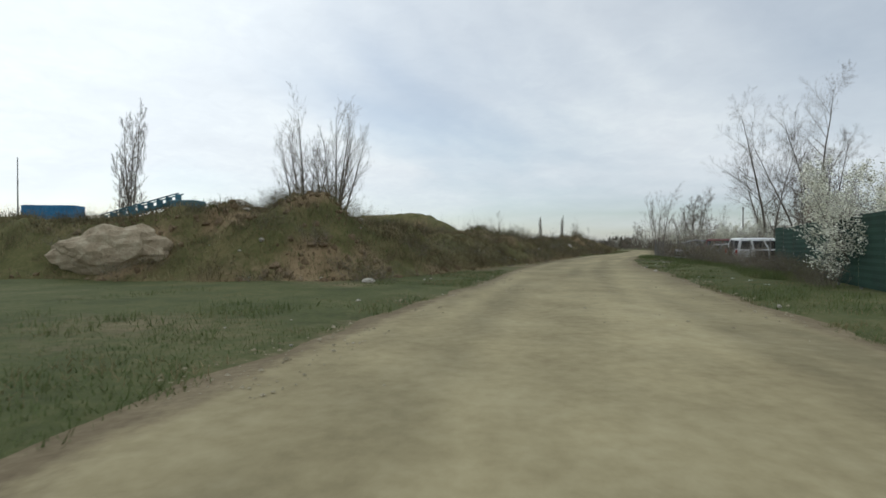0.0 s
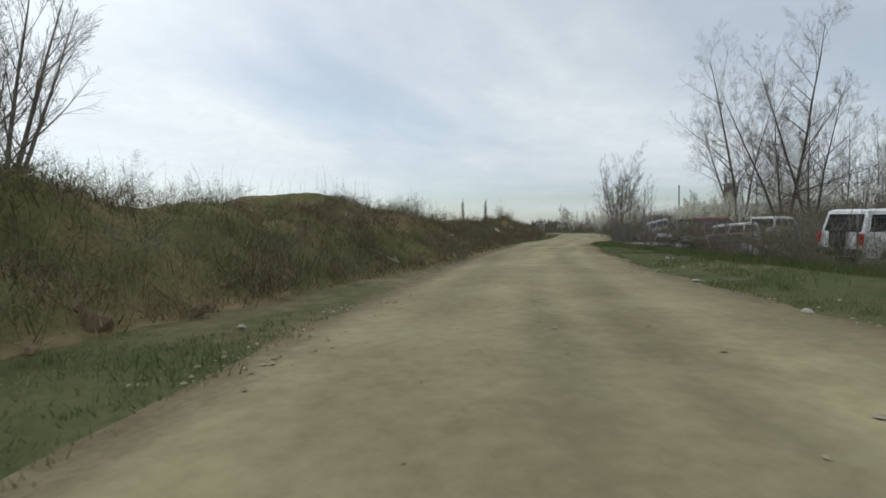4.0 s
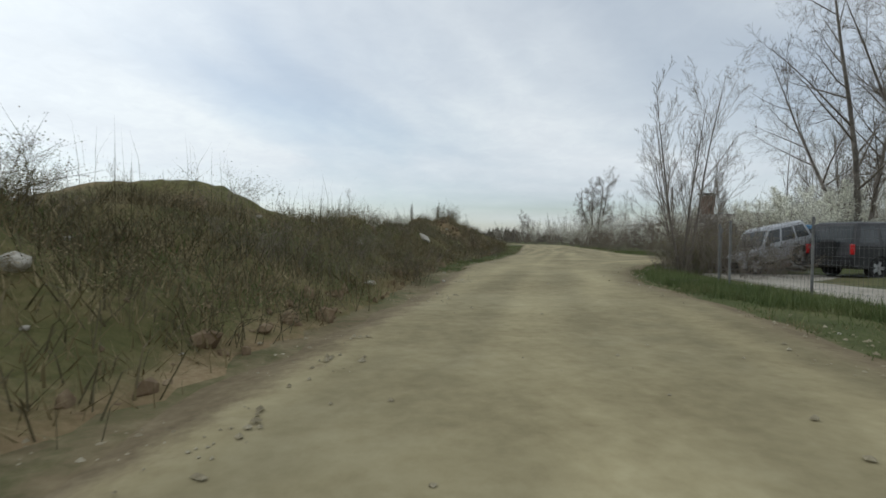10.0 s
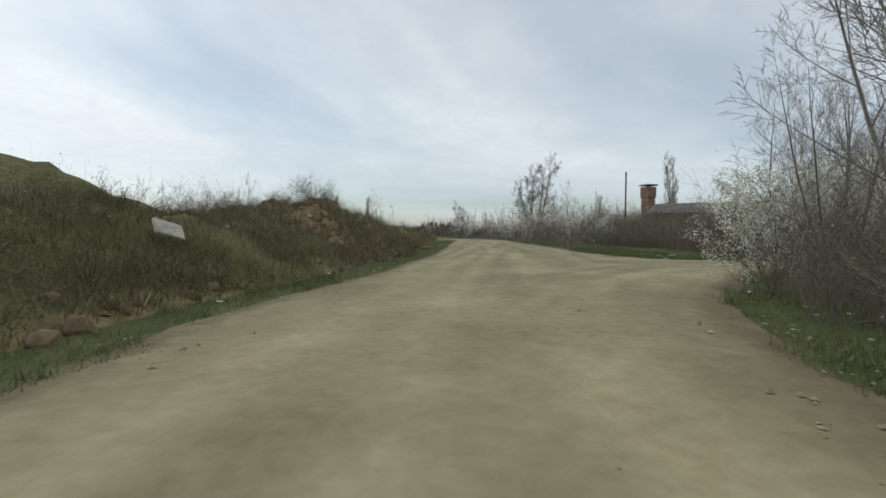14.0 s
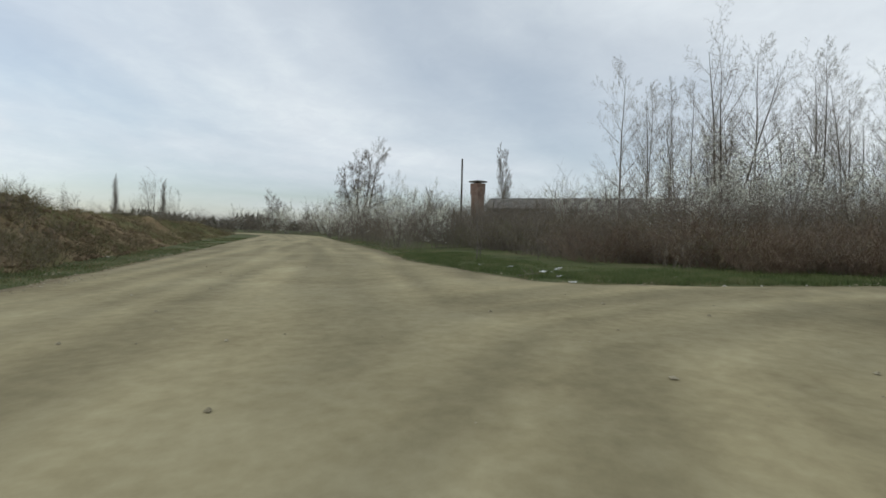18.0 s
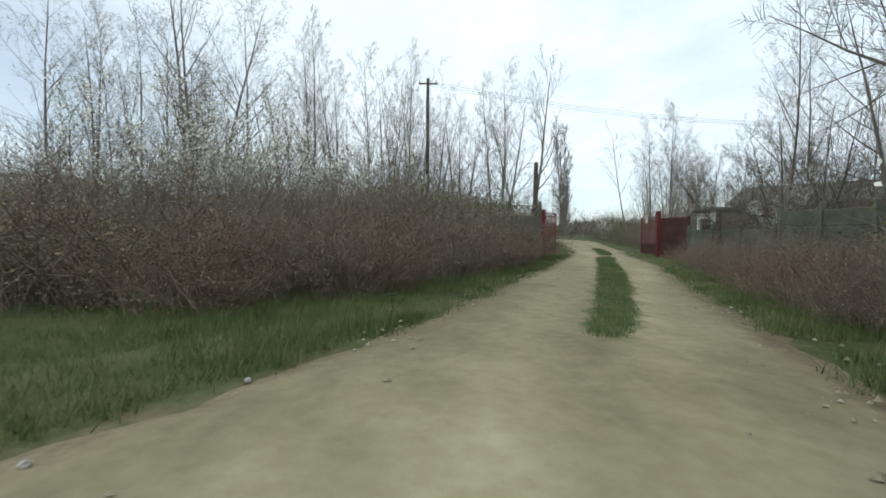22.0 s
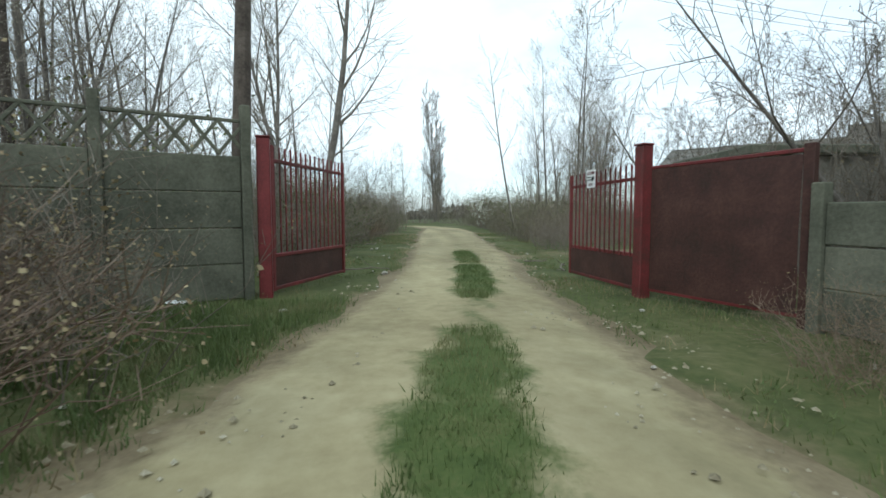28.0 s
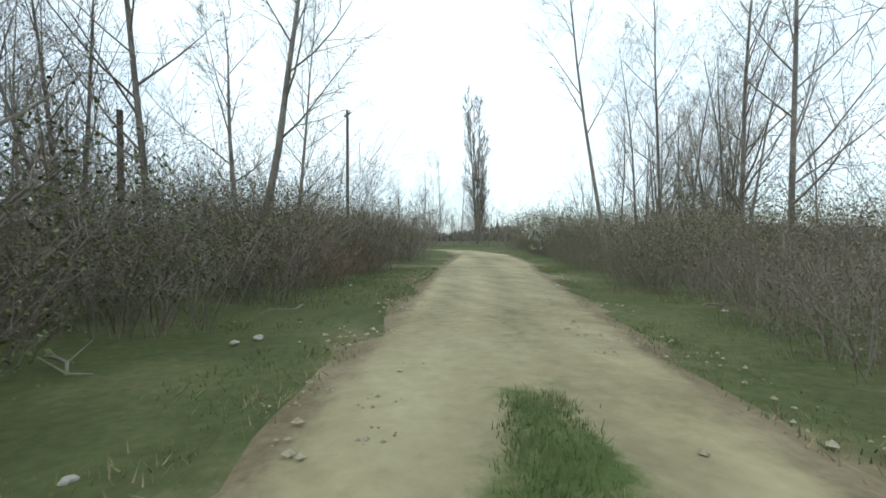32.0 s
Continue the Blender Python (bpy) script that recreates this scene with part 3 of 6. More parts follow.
def build_terrain():
    def rz(x, y):
        d = road_inside(x, y) + 0.35 * smooth_noise(x, y, 1.6, 11)
        z = 0.03 + 0.012 * smooth_noise(x, y, 1.1, 12, 3) - 0.13 * np.clip(0.25 - d, 0, 1)
        return z + 0.05 * strip_value(x, y)

    me = grid_mesh("road", -12, 126, -30, 233, 0.45, lambda x, y: road_inside(x, y) > -1.2, rz, M_ROAD,
                   {"edge": lambda x, y: np.clip(np.where((x > 43) & (y < 78), 0.72 - road_inside(x, y) * 1.5, 0.74 - road_inside(x, y) * 0.9), 0, 1), "strip": strip_value, "streak": streaks})
    solo("road", me, None, "pale sandy dirt road with wheel tracks and gravelly edges", "road", kind="structure")
    # one ground sheet, finer near the road, out to the horizon
    near = np.arange(-60, 150.1, 1.0)
    far_lo, far_hi = -np.geomspace(60, 3000, 16)[::-1][:-1], np.geomspace(150, 3000, 16)[1:]
    xs = np.concatenate([far_lo, near, far_hi])
    ys = np.concatenate([-np.geomspace(40, 3000, 16)[::-1][:-1], np.arange(-40, 240.1, 1.0), np.geomspace(240, 3000, 14)[1:]])
    gx, gy = np.meshgrid(xs, ys, indexing="ij")
    i = np.arange(gx.size).reshape(gx.shape)
    q = np.stack([i[:-1, :-1], i[1:, :-1], i[1:, 1:], i[:-1, 1:]], -1).reshape(-1, 4)
    x, y = gx.ravel(), gy.ravel()
    d = road_inside(x, y)
    z = 0.07 * smooth_noise(x, y, 2.5, 31) * np.clip(-d / 1.5, 0, 1) + np.where(d > 0, -0.10, 0)
    z += np.clip((-d - 2) / 6, 0, 1) * 0.12 * (1 + smooth_noise(x, y, 9, 33)) * (np.hypot(x - 40, y - 70) < 140)
    me = array_mesh("ground", np.stack([x, y, z], 1), q, M_GROUND)
    foot = line_distance(x, y, FOOT)[0]
    shoulder = ((foot > -2.6) & (y > 24) & (y < 64)) * (0.5 + 0.35 * smooth_noise(x, y, 2.0, 35))
    add_attr(me, "bare", np.maximum(np.maximum(np.clip(0.5 + d * np.where((x > 43) & (y < 78), 1.6, 1.1), 0, 1) * (d > -2.5), 0.62 * np.clip(1.5 * smooth_noise(x, y, 4.0, 37, 3), 0, 1)), shoulder))
    solo("ground", me, None, "rough grassy ground with bare soil and litter", "ground", kind="structure")

    def bz(x, y):
        return bank_height(x, y)[0]

    def scar(x, y):
        v = np.zeros(x.shape)
        for sx, sy, r in SCARS:
            v = np.maximum(v, np.clip(1.35 - np.hypot(x - sx, y - sy) / r, 0, 1))
        foot, _ = line_distance(x, y, FOOT)
        return np.maximum(v, 0.42 * np.clip(1 - foot / 1.1, 0, 1)) + 0.10 + 0.42 * smooth_noise(x, y, 2.6, 15, 3) + 0.2 * smooth_noise(x, y, 9.0, 16, 2)

    me = grid_mesh("earth_bank", -72, 97, 14, 246, 0.34, lambda x, y: (line_distance(x, y, FOOT)[0] > -0.5) & (line_distance(x, y, FOOT)[0] < 49), bz, M_BANK, {"bare": scar})
    solo("earth_bank", me, None, "long overgrown earth bank with brown scrub and bare scars", "bank", kind="structure")


build_terrain()


def earth_mound(x0, y0, rx, ry, top, seed):
    """A great far spoil heap, rough and flat-topped."""
    def z(x, y):
        q = np.hypot((x - x0) / rx, (y - y0) / ry) * (1 + 0.18 * smooth_noise(x, y, 9, seed))
        return top * np.clip(1.25 * (1 - q ** 1.6), -0.05, 1) ** 1 * (1 + 0.12 * smooth_noise(x, y, 4, seed + 1) + 0.10 * np.abs(smooth_noise(x, y, 7, seed + 3))) - 0.1

    me = grid_mesh("earth_mound", x0 - rx * 1.1, x0 + rx * 1.1, y0 - ry * 1.1, y0 + ry * 1.1, 0.9,
                   lambda x, y: np.hypot((x - x0) / rx, (y - y0) / ry) < 1.08, z, M_BANK, {"bare": lambda x, y: 0.35 + 0.4 * smooth_noise(x, y, 6, seed + 2)})
    solo("earth_mound", me, None, "great grassy spoil heap far behind the bank", "mound", kind="structure")


earth_mound(-13, 130, 28, 17, 9.2, 81)




# ---- vegetation: kinds ----
def grow(b, rnd, start, direction, length, radius, level, cfg):
    """A bent limb with its side limbs, thinning to twigs."""
    segs = (6, 4, 2, 1)[min(level, 3)]
    pts, radii, d = [start.copy()], [radius], direction.normalized()
    step = length / segs
    for i in range(segs):
        bend = Vector((rnd.uniform(-1, 1), rnd.uniform(-1, 1), rnd.uniform(-0.4, 0.6))) * cfg["bend"] * (0.55 if level == 0 else 1)
        d = (d + bend + Vector((0, 0, cfg["lift"] if level else 0.05))).normalized()
        pts.append(pts[-1] + d * step)
        radii.append(max(cfg["thin"] * 0.6, radius * (1 - 0.9 * (i + 1) / segs)))
    b[0 if level == 0 else 1].tube(pts, radii, (cfg["sides"], 4, 3, 3)[min(level, 3)])
    if level >= cfg["levels"]:
        if len(b) > 2:
            b[2].extend(pts[1:] if segs > 1 else [pts[0].lerp(pts[1], 0.5), pts[1]])
        return
    count = cfg["counts"][level]
    for i in range(count):
        lo = cfg["bare"] if level == 0 else 0.12
        f = lo + (1 - lo) * (i + rnd.uniform(0.1, 0.9)) / count
        k = min(segs - 1, int(f * segs))
        p = pts[k].lerp(pts[k + 1], f * segs - k)
        axis = (pts[k + 1] - pts[k]).normalized()
        az = rnd.uniform(0, 2 * math.pi)
        side = axis.cross(Vector((math.cos(az), math.sin(az), 0.1))).normalized()
        ang = radians(rnd.uniform(*cfg["angle"]) * (1.15 - 0.4 * f))
        nd = axis * math.cos(ang) + side * math.sin(ang)
        ln = length * cfg["ratio"][level] * (1.12 - 0.6 * f) * rnd.uniform(0.65, 1.15)
        here = radii[k] + (radii[k + 1] - radii[k]) * (f * segs - k)
        grow(b, rnd, p, nd, ln, max(cfg["thin"], here * 0.5), level + 1, cfg)


BASE = dict(bend=0.12, lift=0.07, thin=0.008, sides=7, levels=3, counts=(13, 7, 5), ratio=(0.44, 0.48, 0.55), angle=(30, 58), bare=0.22)


def petal_quads(rnd, points, per, size, spread):
    out = Build()
    for p in points:
        for _ in range(per):
            c = p + Vector((rnd.gauss(0, spread), rnd.gauss(0, spread), rnd.gauss(0, spread)))
            n = Vector((rnd.uniform(-1, 1), rnd.uniform(-1, 1), rnd.uniform(-1, 1)))
            u = n.cross(Vector((0.3, 0.5, 0.8))).normalized() * size * rnd.uniform(0.6, 1.3)
            w = n.cross(u).normalized() * size * rnd.uniform(0.5, 1.1)
            out.quad(c - u, c - w * 0.7, c + u, c + w)
    return out


def bare_tree(name, label, seed, height, stems=1, splay=0.15, cfg=None, twig=None, leaves=None, base_r=0.012, category="tree", group=""):
    """A leafless tree: trunk and crown meshes under an Empty, standing at the origin."""
    rnd = random.Random(seed)
    c = dict(BASE)
    c.update(cfg or {})
    trunk, crown, tips = Build(), Build(), []
    for i in range(stems):
        az = 2 * math.pi * i / stems + rnd.uniform(-0.5, 0.5)
        sp = splay * rnd.uniform(0.4, 1.2) if stems > 1 else splay * 0.3
        h = height * (1 if i == 0 else rnd.uniform(0.68, 0.98))
        d = Vector((math.cos(az) * sp, math.sin(az) * sp, 1))
        start = Vector((math.cos(az) * 0.12 * (stems > 1), math.sin(az) * 0.12 * (stems > 1), -0.15))
        grow([trunk, crown, tips] if leaves else [trunk, crown], rnd, start, d, h * 1.02, max(0.03, h * base_r), 0, c)
    ob = thing(name, (0, 0, 0), label, category, group)
    part("trunk", trunk, M_BARK, ob, smooth=True, fix=False)
    part("crown", crown, twig or M_TWIG, ob, "thin leafless branches and twigs", smooth=True, fix=False)
    if leaves:
        material, per, size, spread, lab = leaves
        part("foliage", petal_quads(rnd, tips, per, size, spread), material, ob, lab, fix=False)
    return ob


def shrub(name, label, seed, radius, height, canes, leaf, leaf_count, leaf_mat, cane_mat, arch=0.6, category="shrub", group=""):
    """A thicket of arching canes with small leaves on them."""
    rnd = random.Random(seed)
    stems, tips = Build(), []
    for _ in range(canes):
        az, r = rnd.uniform(0, 6.283), radius * 0.8 * math.sqrt(rnd.random())
        p = Vector((math.cos(az) * r, math.sin(az) * r, -0.1))
        out = az + rnd.uniform(-1.2, 1.2)
        d = Vector((math.cos(out) * arch * rnd.uniform(0.1, 1), math.sin(out) * arch * rnd.uniform(0.1, 1), 1)).normalized()
        h = height * rnd.uniform(0.45, 1.1) * (1.1 - 0.35 * r / radius)
        pts, n = [p], 3
        for i in range(n):
            d = (d + Vector((rnd.uniform(-0.4, 0.4), rnd.uniform(-0.4, 0.4), -arch * 0.55 * rnd.uniform(0.2, 1.2) * (i > 0)))).normalized()
            pts.append(pts[-1] + d * h / n * 1.1)
        stems.tube(pts, [0.010 - 0.0022 * i for i in range(n + 1)], 3)
        tips += pts[2:]
        for _k in range(8):
            q = pts[rnd.randrange(1, n)].lerp(pts[n], rnd.random())
            e = (Vector((rnd.uniform(-1, 1), rnd.uniform(-1, 1), rnd.uniform(-0.2, 1))).normalized() + d * 0.4) * height * rnd.uniform(0.10, 0.26)
            stems.tube([q, q + e], [0.005, 0.0025], 3)
            tips.append(q + e)
            tips.append(q + e * 0.5)
    ob = thing(name, (0, 0, 0), label, category, group)
    part("crown", stems, cane_mat, ob, fix=False)
    per = max(1, round(leaf_count / len(tips)))
    part("foliage", petal_quads(rnd, tips, per, leaf, height * 0.08), leaf_mat, ob, fix=False)
    return ob


def put(proto, x, y, z=0.0, turn=0.0, size=1.0, lean=(0, 0), label=""):
    m = pose(x, y, z, lean[0], lean[1], turn) @ Matrix.Scale(size, 4)
    ob = copy_thing(proto, m)
    if label:
        ob["label"] = label
    return ob


def drop(proto):
    """Removes a pattern that was only there to be copied."""
    for o in (*proto.children_recursive, proto):
        bpy.data.objects.remove(o)


def plant(proto, spots, seed, lo=0.8, hi=1.2, lean=3):
    """Copies at the spots; the first one is the pattern itself."""
    rnd = random.Random(seed)
    for i, s in enumerate(spots):
        x, y = s[0], s[1]
        z = s[2] if len(s) > 2 else 0.0
        sc = rnd.uniform(lo, hi) * (s[3] if len(s) > 3 else 1)
        m = pose(x, y, z, rnd.uniform(-lean, lean), rnd.uniform(-lean, lean), rnd.uniform(0, 360)) @ Matrix.Scale(sc, 4)
        if i == len(spots) - 1:
            proto.matrix_basis = m
        else:
            copy_thing(proto, m)


def bz(x, y):
    z, d = bank_height(np.array([float(x)]), np.array([float(y)]))
    return float(z[0]) if d[0] > 0 else 0.0


# ---- trees of the first stretch ----
t = bare_tree("multi_stem_tree", "leafless many-stemmed young tree on the bank", 11, 10.2, 7, 0.4, dict(counts=(12, 7, 5), bend=0.07, angle=(26, 50), ratio=(0.40, 0.45, 0.55), thin=0.006))
plant(t, [(-8.4, 38.0, bz(-8.4, 38.0) - 0.1), (-11.3, 40.5, bz(-11.3, 40.5) - 0.1, 0.95)], 1, 1.0, 1.1, 2)
t = bare_tree("poplar", "tall slender leafless poplar", 12, 22, 5, 0.075, dict(counts=(30, 7, 5), angle=(26, 46), ratio=(0.19, 0.48, 0.5), bare=0.08, thin=0.018, lift=0.16), M_PALETWIG, base_r=0.007)
plant(t, [(-51, 80, 0, 1.0), (94, 130, 0, 0.72), (165, 38.2, 0, 1.3), (169, 36.4, 0, 0.66), (70, 290, 0, 0.8), (50, 252, 0, 0.75), (150, 220, 0, 0.8)], 2, 0.95, 1.05, 1)
big = dict(counts=(15, 11, 9), bend=0.14, angle=(34, 66), ratio=(0.40, 0.46, 0.5), bare=0.2, thin=0.007, lift=0.04)
t = bare_tree("tall_willow", "tall leafless willow with several leaning grey stems", 13, 19, 3, 0.26, big, base_r=0.0105, group="trees behind the scrapyard")
plant(t, [(43.6, 65.8, 0), (46.6, 63.6, 0, 1.05), (48.6, 62.0, 0, 0.95)], 3, 0.97, 1.05, 2)
t = bare_tree("roadside_tree", "leafless young tree with pale forked stems beside the road", 14, 7.4, 4, 0.24, dict(counts=(11, 8, 6), bend=0.09, angle=(28, 54), ratio=(0.40, 0.46, 0.5), thin=0.0045, bare=0.14), base_r=0.0075)
plant(t, [(26.2, 59.6, 0.1, 1.0), (27.2, 60.8, 0.1, 0.8), (31.5, 64.6, 0.1, 0.75)], 24, 1.0, 1.06, 2)
t = bare_tree("round_tree", "broad round-headed leafless tree by the road bend", 15, 10.5, 5, 0.42, dict(counts=(14, 10, 8), bend=0.15, angle=(34, 74), ratio=(0.40, 0.47, 0.5), bare=0.12, thin=0.013, lift=0.02), base_r=0.016)
plant(t, [(80, 156, 0, 1.6), (75, 188, 0, 0.85)], 5, 1.0, 1.05, 2)

# ---- woods ----
w1 = bare_tree("birch_like_tree", "slim leafless tree in the wood", 21, 15, 1, 0.1, dict(counts=(22, 9, 6), bend=0.08, angle=(32, 62), ratio=(0.30, 0.48, 0.5), bare=0.16, thin=0.0055), M_PALETWIG, leaves=(M_BUD, 1, 0.028, 0.03, "swelling pale buds"), base_r=0.0075, group="trees of the wood")
w2 = bare_tree("forked_tree", "leafless forked tree in the wood", 22, 12, 3, 0.24, dict(counts=(12, 8, 5), bend=0.11, angle=(32, 62), ratio=(0.38, 0.48, 0.5), bare=0.14, thin=0.0055), leaves=(M_BUD, 1, 0.028, 0.03, "swelling pale buds"), base_r=0.010, group="trees of the wood")
w3 = bare_tree("thin_sapling", "thin leafless sapling in the wood", 23, 9, 2, 0.12, dict(counts=(14, 7, 4), bend=0.06, angle=(24, 44), ratio=(0.3, 0.48, 0.5), bare=0.12, thin=0.007), base_r=0.007, group="trees of the wood")
WOODS = [  # region: x0, x1, y0, y1, number, size
    (64, 84, 80, 94, 20, 1.0), (56, 66, 80, 88, 4, 0.5), (84, 112, 71, 98, 16, 0.95), (72, 84, 70, 79, 8, 0.75),
    (88, 112, 30, 47, 14, 0.85), (48, 66, 44, 57, 11, 0.9), (60, 100, 108, 135, 12, 0.42),
    (138, 170, 25, 95, 18, 0.85), (56, 66, 55, 58, 3, 0.6), (0, 62, 165, 250, 16, 0.75), (-70, -10, 95, 190, 10, 0.75), (90, 140, 150, 240, 16, 0.8)]


BUILDINGS = [(83.6, 37.4, 7.0), (80.5, 28.5, 6.5), (69.5, 54.7, 1.6), (86, 108, 9)]  # x, y, radius


def clear_of_buildings(s, gap):
    return all(math.dist(s[:2], (x, y)) > r + gap for x, y, r in BUILDINGS)


def plant_woods():
    rnd = random.Random(5)
    spots = {0: [], 1: [], 2: []}
    for x0, x1, y0, y1, n, sz in WOODS:
        for _ in range(n):
            spots[rnd.choice((0, 0, 1, 1, 2))].append((rnd.uniform(x0, x1), rnd.uniform(y0, y1), 0, sz))
    # the row behind the scrapyard
    for i in range(16):
        spots[rnd.choice((0, 1, 2))].append((rnd.uniform(48, 64), rnd.uniform(46, 57), 0, 0.6) if i % 2 else (rnd.uniform(52, 72), rnd.uniform(26, 48), 0, 0.85))
    spots[0] += [(83, 51.4, 0, 0.72), (86.5, 49.6, 0, 0.8), (91, 49.2, 0, 0.72), (95.5, 47.6, 0, 0.8), (101, 45.5, 0, 0.75), (80.5, 66.4, 0, 0.85), (86.5, 66.2, 0, 0.9), (63.3, 55.0, 0, 0.8), (97, 64, 0, 0.8)]
    spots[1] += [(66.0, 83.5, 0, 1.15), (75.0, 70.0, 0, 0.75), (88.5, 69, 0, 0.9), (87.5, 46.5, 0, 0.7)]
    for k, proto in enumerate((w1, w2, w3)):
        d = road_inside(np.array([s[0] for s in spots[k]]), np.array([s[1] for s in spots[k]]))
        plant(proto, [s for s, q in zip(spots[k], d) if q < -2.2 and clear_of_buildings(s, 3.0)], 30 + k, 0.8, 1.2, 4)


plant_woods()
t = bare_tree("leaning_tree", "thick dark leaning leafless tree beside the fence", 29, 13, 2, 0.35, dict(counts=(10, 8, 6), bend=0.15, angle=(28, 55), ratio=(0.38, 0.5, 0.5), bare=0.32), base_r=0.0125)
plant(t, [(55.4, 55.4, 0, 1.05), (57.8, 54.0, 0, 0.95), (77.6, 65.2, 0, 0.95), (91.5, 65.0, 0, 1.0)], 6, 1.0, 1.1, 6)
t = bare_tree("leaning_sapling", "thin pale leaning tree beside the track", 28, 11, 1, 0.1, dict(counts=(9, 6, 4), bend=0.06, angle=(28, 50), ratio=(0.28, 0.48, 0.5), bare=0.4, thin=0.007), M_PALETWIG, base_r=0.008)
t.matrix_basis = pose(89.3, 52.4, 0, -12, 0, 0)

t = bare_tree("spreading_tree", "broad low leafless fruit tree with a dense twiggy crown", 27, 6.2, 4, 0.6, dict(counts=(10, 9, 7), bend=0.2, angle=(34, 72), ratio=(0.48, 0.48, 0.5), bare=0.16, thin=0.0055, lift=0.02), base_r=0.011, group="fruit trees behind the fence")
plant(t, [(72.8, 51.6, 0, 1.1), (65.6, 56.0, 0, 1.05), (61.5, 56.6, 0, 1.0), (77.6, 49.6, 0, 1.2), (68.0, 50.4, 0, 1.25), (57.2, 57.0, 0, 0.9), (51.5, 58.0, 0, 1.0), (72.5, 45.5, 0, 1.3)], 8, 0.95, 1.1, 4)

t = bare_tree("scrub_sapling", "pale thin bare sapling at the road corner", 26, 3.4, 1, 0.05, dict(counts=(9, 5, 3), bend=0.08, angle=(22, 44), ratio=(0.4, 0.45, 0.5), bare=0.25, thin=0.006), M_PALETWIG, base_r=0.006)
plant(t, [(44.6, 86.0, 0, 1.0), (46.2, 87.4, 0, 0.9), (46.8, 84.2, 0, 0.75)], 14, 0.95, 1.1, 5)

# ---- blossom and thickets ----
bl = bare_tree("blossom_tree", "small wild plum covered in white blossom", 31, 4.6, 5, 0.45, dict(counts=(7, 4, 3), bend=0.14, angle=(25, 55), ratio=(0.5, 0.5, 0.5), bare=0.12, thin=0.007), leaves=(M_BLOSSOM, 3, 0.038, 0.08, "small white blossoms"), base_r=0.009, group="blossoming plums")
bb = bare_tree("blossom_bush", "dense wild plum bush thick with white blossom", 33, 4.4, 8, 0.5, dict(counts=(8, 5, 3), bend=0.14, angle=(25, 55), ratio=(0.5, 0.5, 0.5), bare=0.08, thin=0.006), leaves=(M_BLOSSOM, 8, 0.040, 0.10, "thick white blossoms"), base_r=0.009, group="blossoming plums")
plant(bb, [(39.5, 68.3, 0, 0.8), (42.6, 66.6, 0, 0.95), (31.5, 66.0, 0, 0.65), (38, 65.4, 0, 0.85), (12.6, 14.6, 0, 0.8)], 17, 0.95, 1.1, 4)
plant(bl, [(68, 82, 0, 1.5), (63, 80.5, 0, 1.35), (60, 81, 0, 1.2), (65.5, 83, 0, 1.7), (57, 82.5, 0, 1.1), (70.5, 80, 0, 1.5), (72, 83, 0, 1.4), (76, 85, 0, 1.3),
             (52, 98, 0, 0.9), (60, 112, 0, 1.0), (66, 128, 0, 1.1), (58, 104, 0, 0.7), (74, 168, 0, 0.9), (78, 176, 0, 1.1), (71, 182, 0, 1.0), (67, 192, 0, 1.1), (84, 168, 0, 1.0), (90, 176, 0, 1.1), (73, 158, 0, 0.6), (60, 198, 0, 1.0), (52, 205, 0, 1.1), (70.5, 150, 0, 0.7), (105.5, 48.4, 0, 0.8), (71, 74.5, 0, 1.2), (75, 76, 0, 1.3), (68, 77.5, 0, 1.2), (79, 79, 0, 1.2), (61, 57.5, 0, 0.7),
             (60, 92, 0, 0.9), (50, 100, 0, 0.8), (56, 120, 0, 1.0), (62, 134, 0, 1.1), (70, 150, 0, 1.2), (36, 58, 0, 0.7), (40, 61, 0, 0.8), (110, 190, 0, 1.4), (118, 176, 0, 1.4), (74, 161, 0, 1.1), (69.5, 168, 0, 1.2), (72, 173, 0, 1.3), (58, 118, 0, 1.1), (61, 126, 0, 1.2), (55.5, 108, 0, 1.0), (72, 96, 0, 1.2), (76, 99, 0, 1.3), (69.5, 91, 0, 1.15), (80, 101.5, 0, 1.25), (66, 97, 0, 1.0)], 7, 0.9, 1.15, 4)
br = shrub("bramble_thicket", "dense leafless bramble thicket with reddish brown canes", 41, 1.5, 2.3, 75, 0.024, 2000, M_DRYLEAF, M_REDTWIG, 0.75, group="brambles along the track")
sc = shrub("scrub_bush", "dense grey-brown leafless scrub bush", 42, 1.5, 2.3, 40, 0.022, 800, M_DRYLEAF, M_TWIG, 0.4, group="scrub bushes")
gs = shrub("budding_bush", "scrub bush coming into small green leaf", 43, 1.4, 2.3, 40, 0.028, 1500, M_GREENLEAF, M_TWIG, 0.5, group="budding bushes")
ts = shrub("tall_scrub", "tall leafless thicket bush of many thin stems", 45, 2.1, 4.3, 48, 0.019, 700, M_DRYLEAF, M_TWIG, 0.3, group="tall thickets")
wd = shrub("weed_clump", "low clump of dry brown weeds on the bank", 44, 1.5, 1.9, 34, 0.026, 420, M_DRYLEAF, M_WEED, 0.8, group="weeds on the bank")


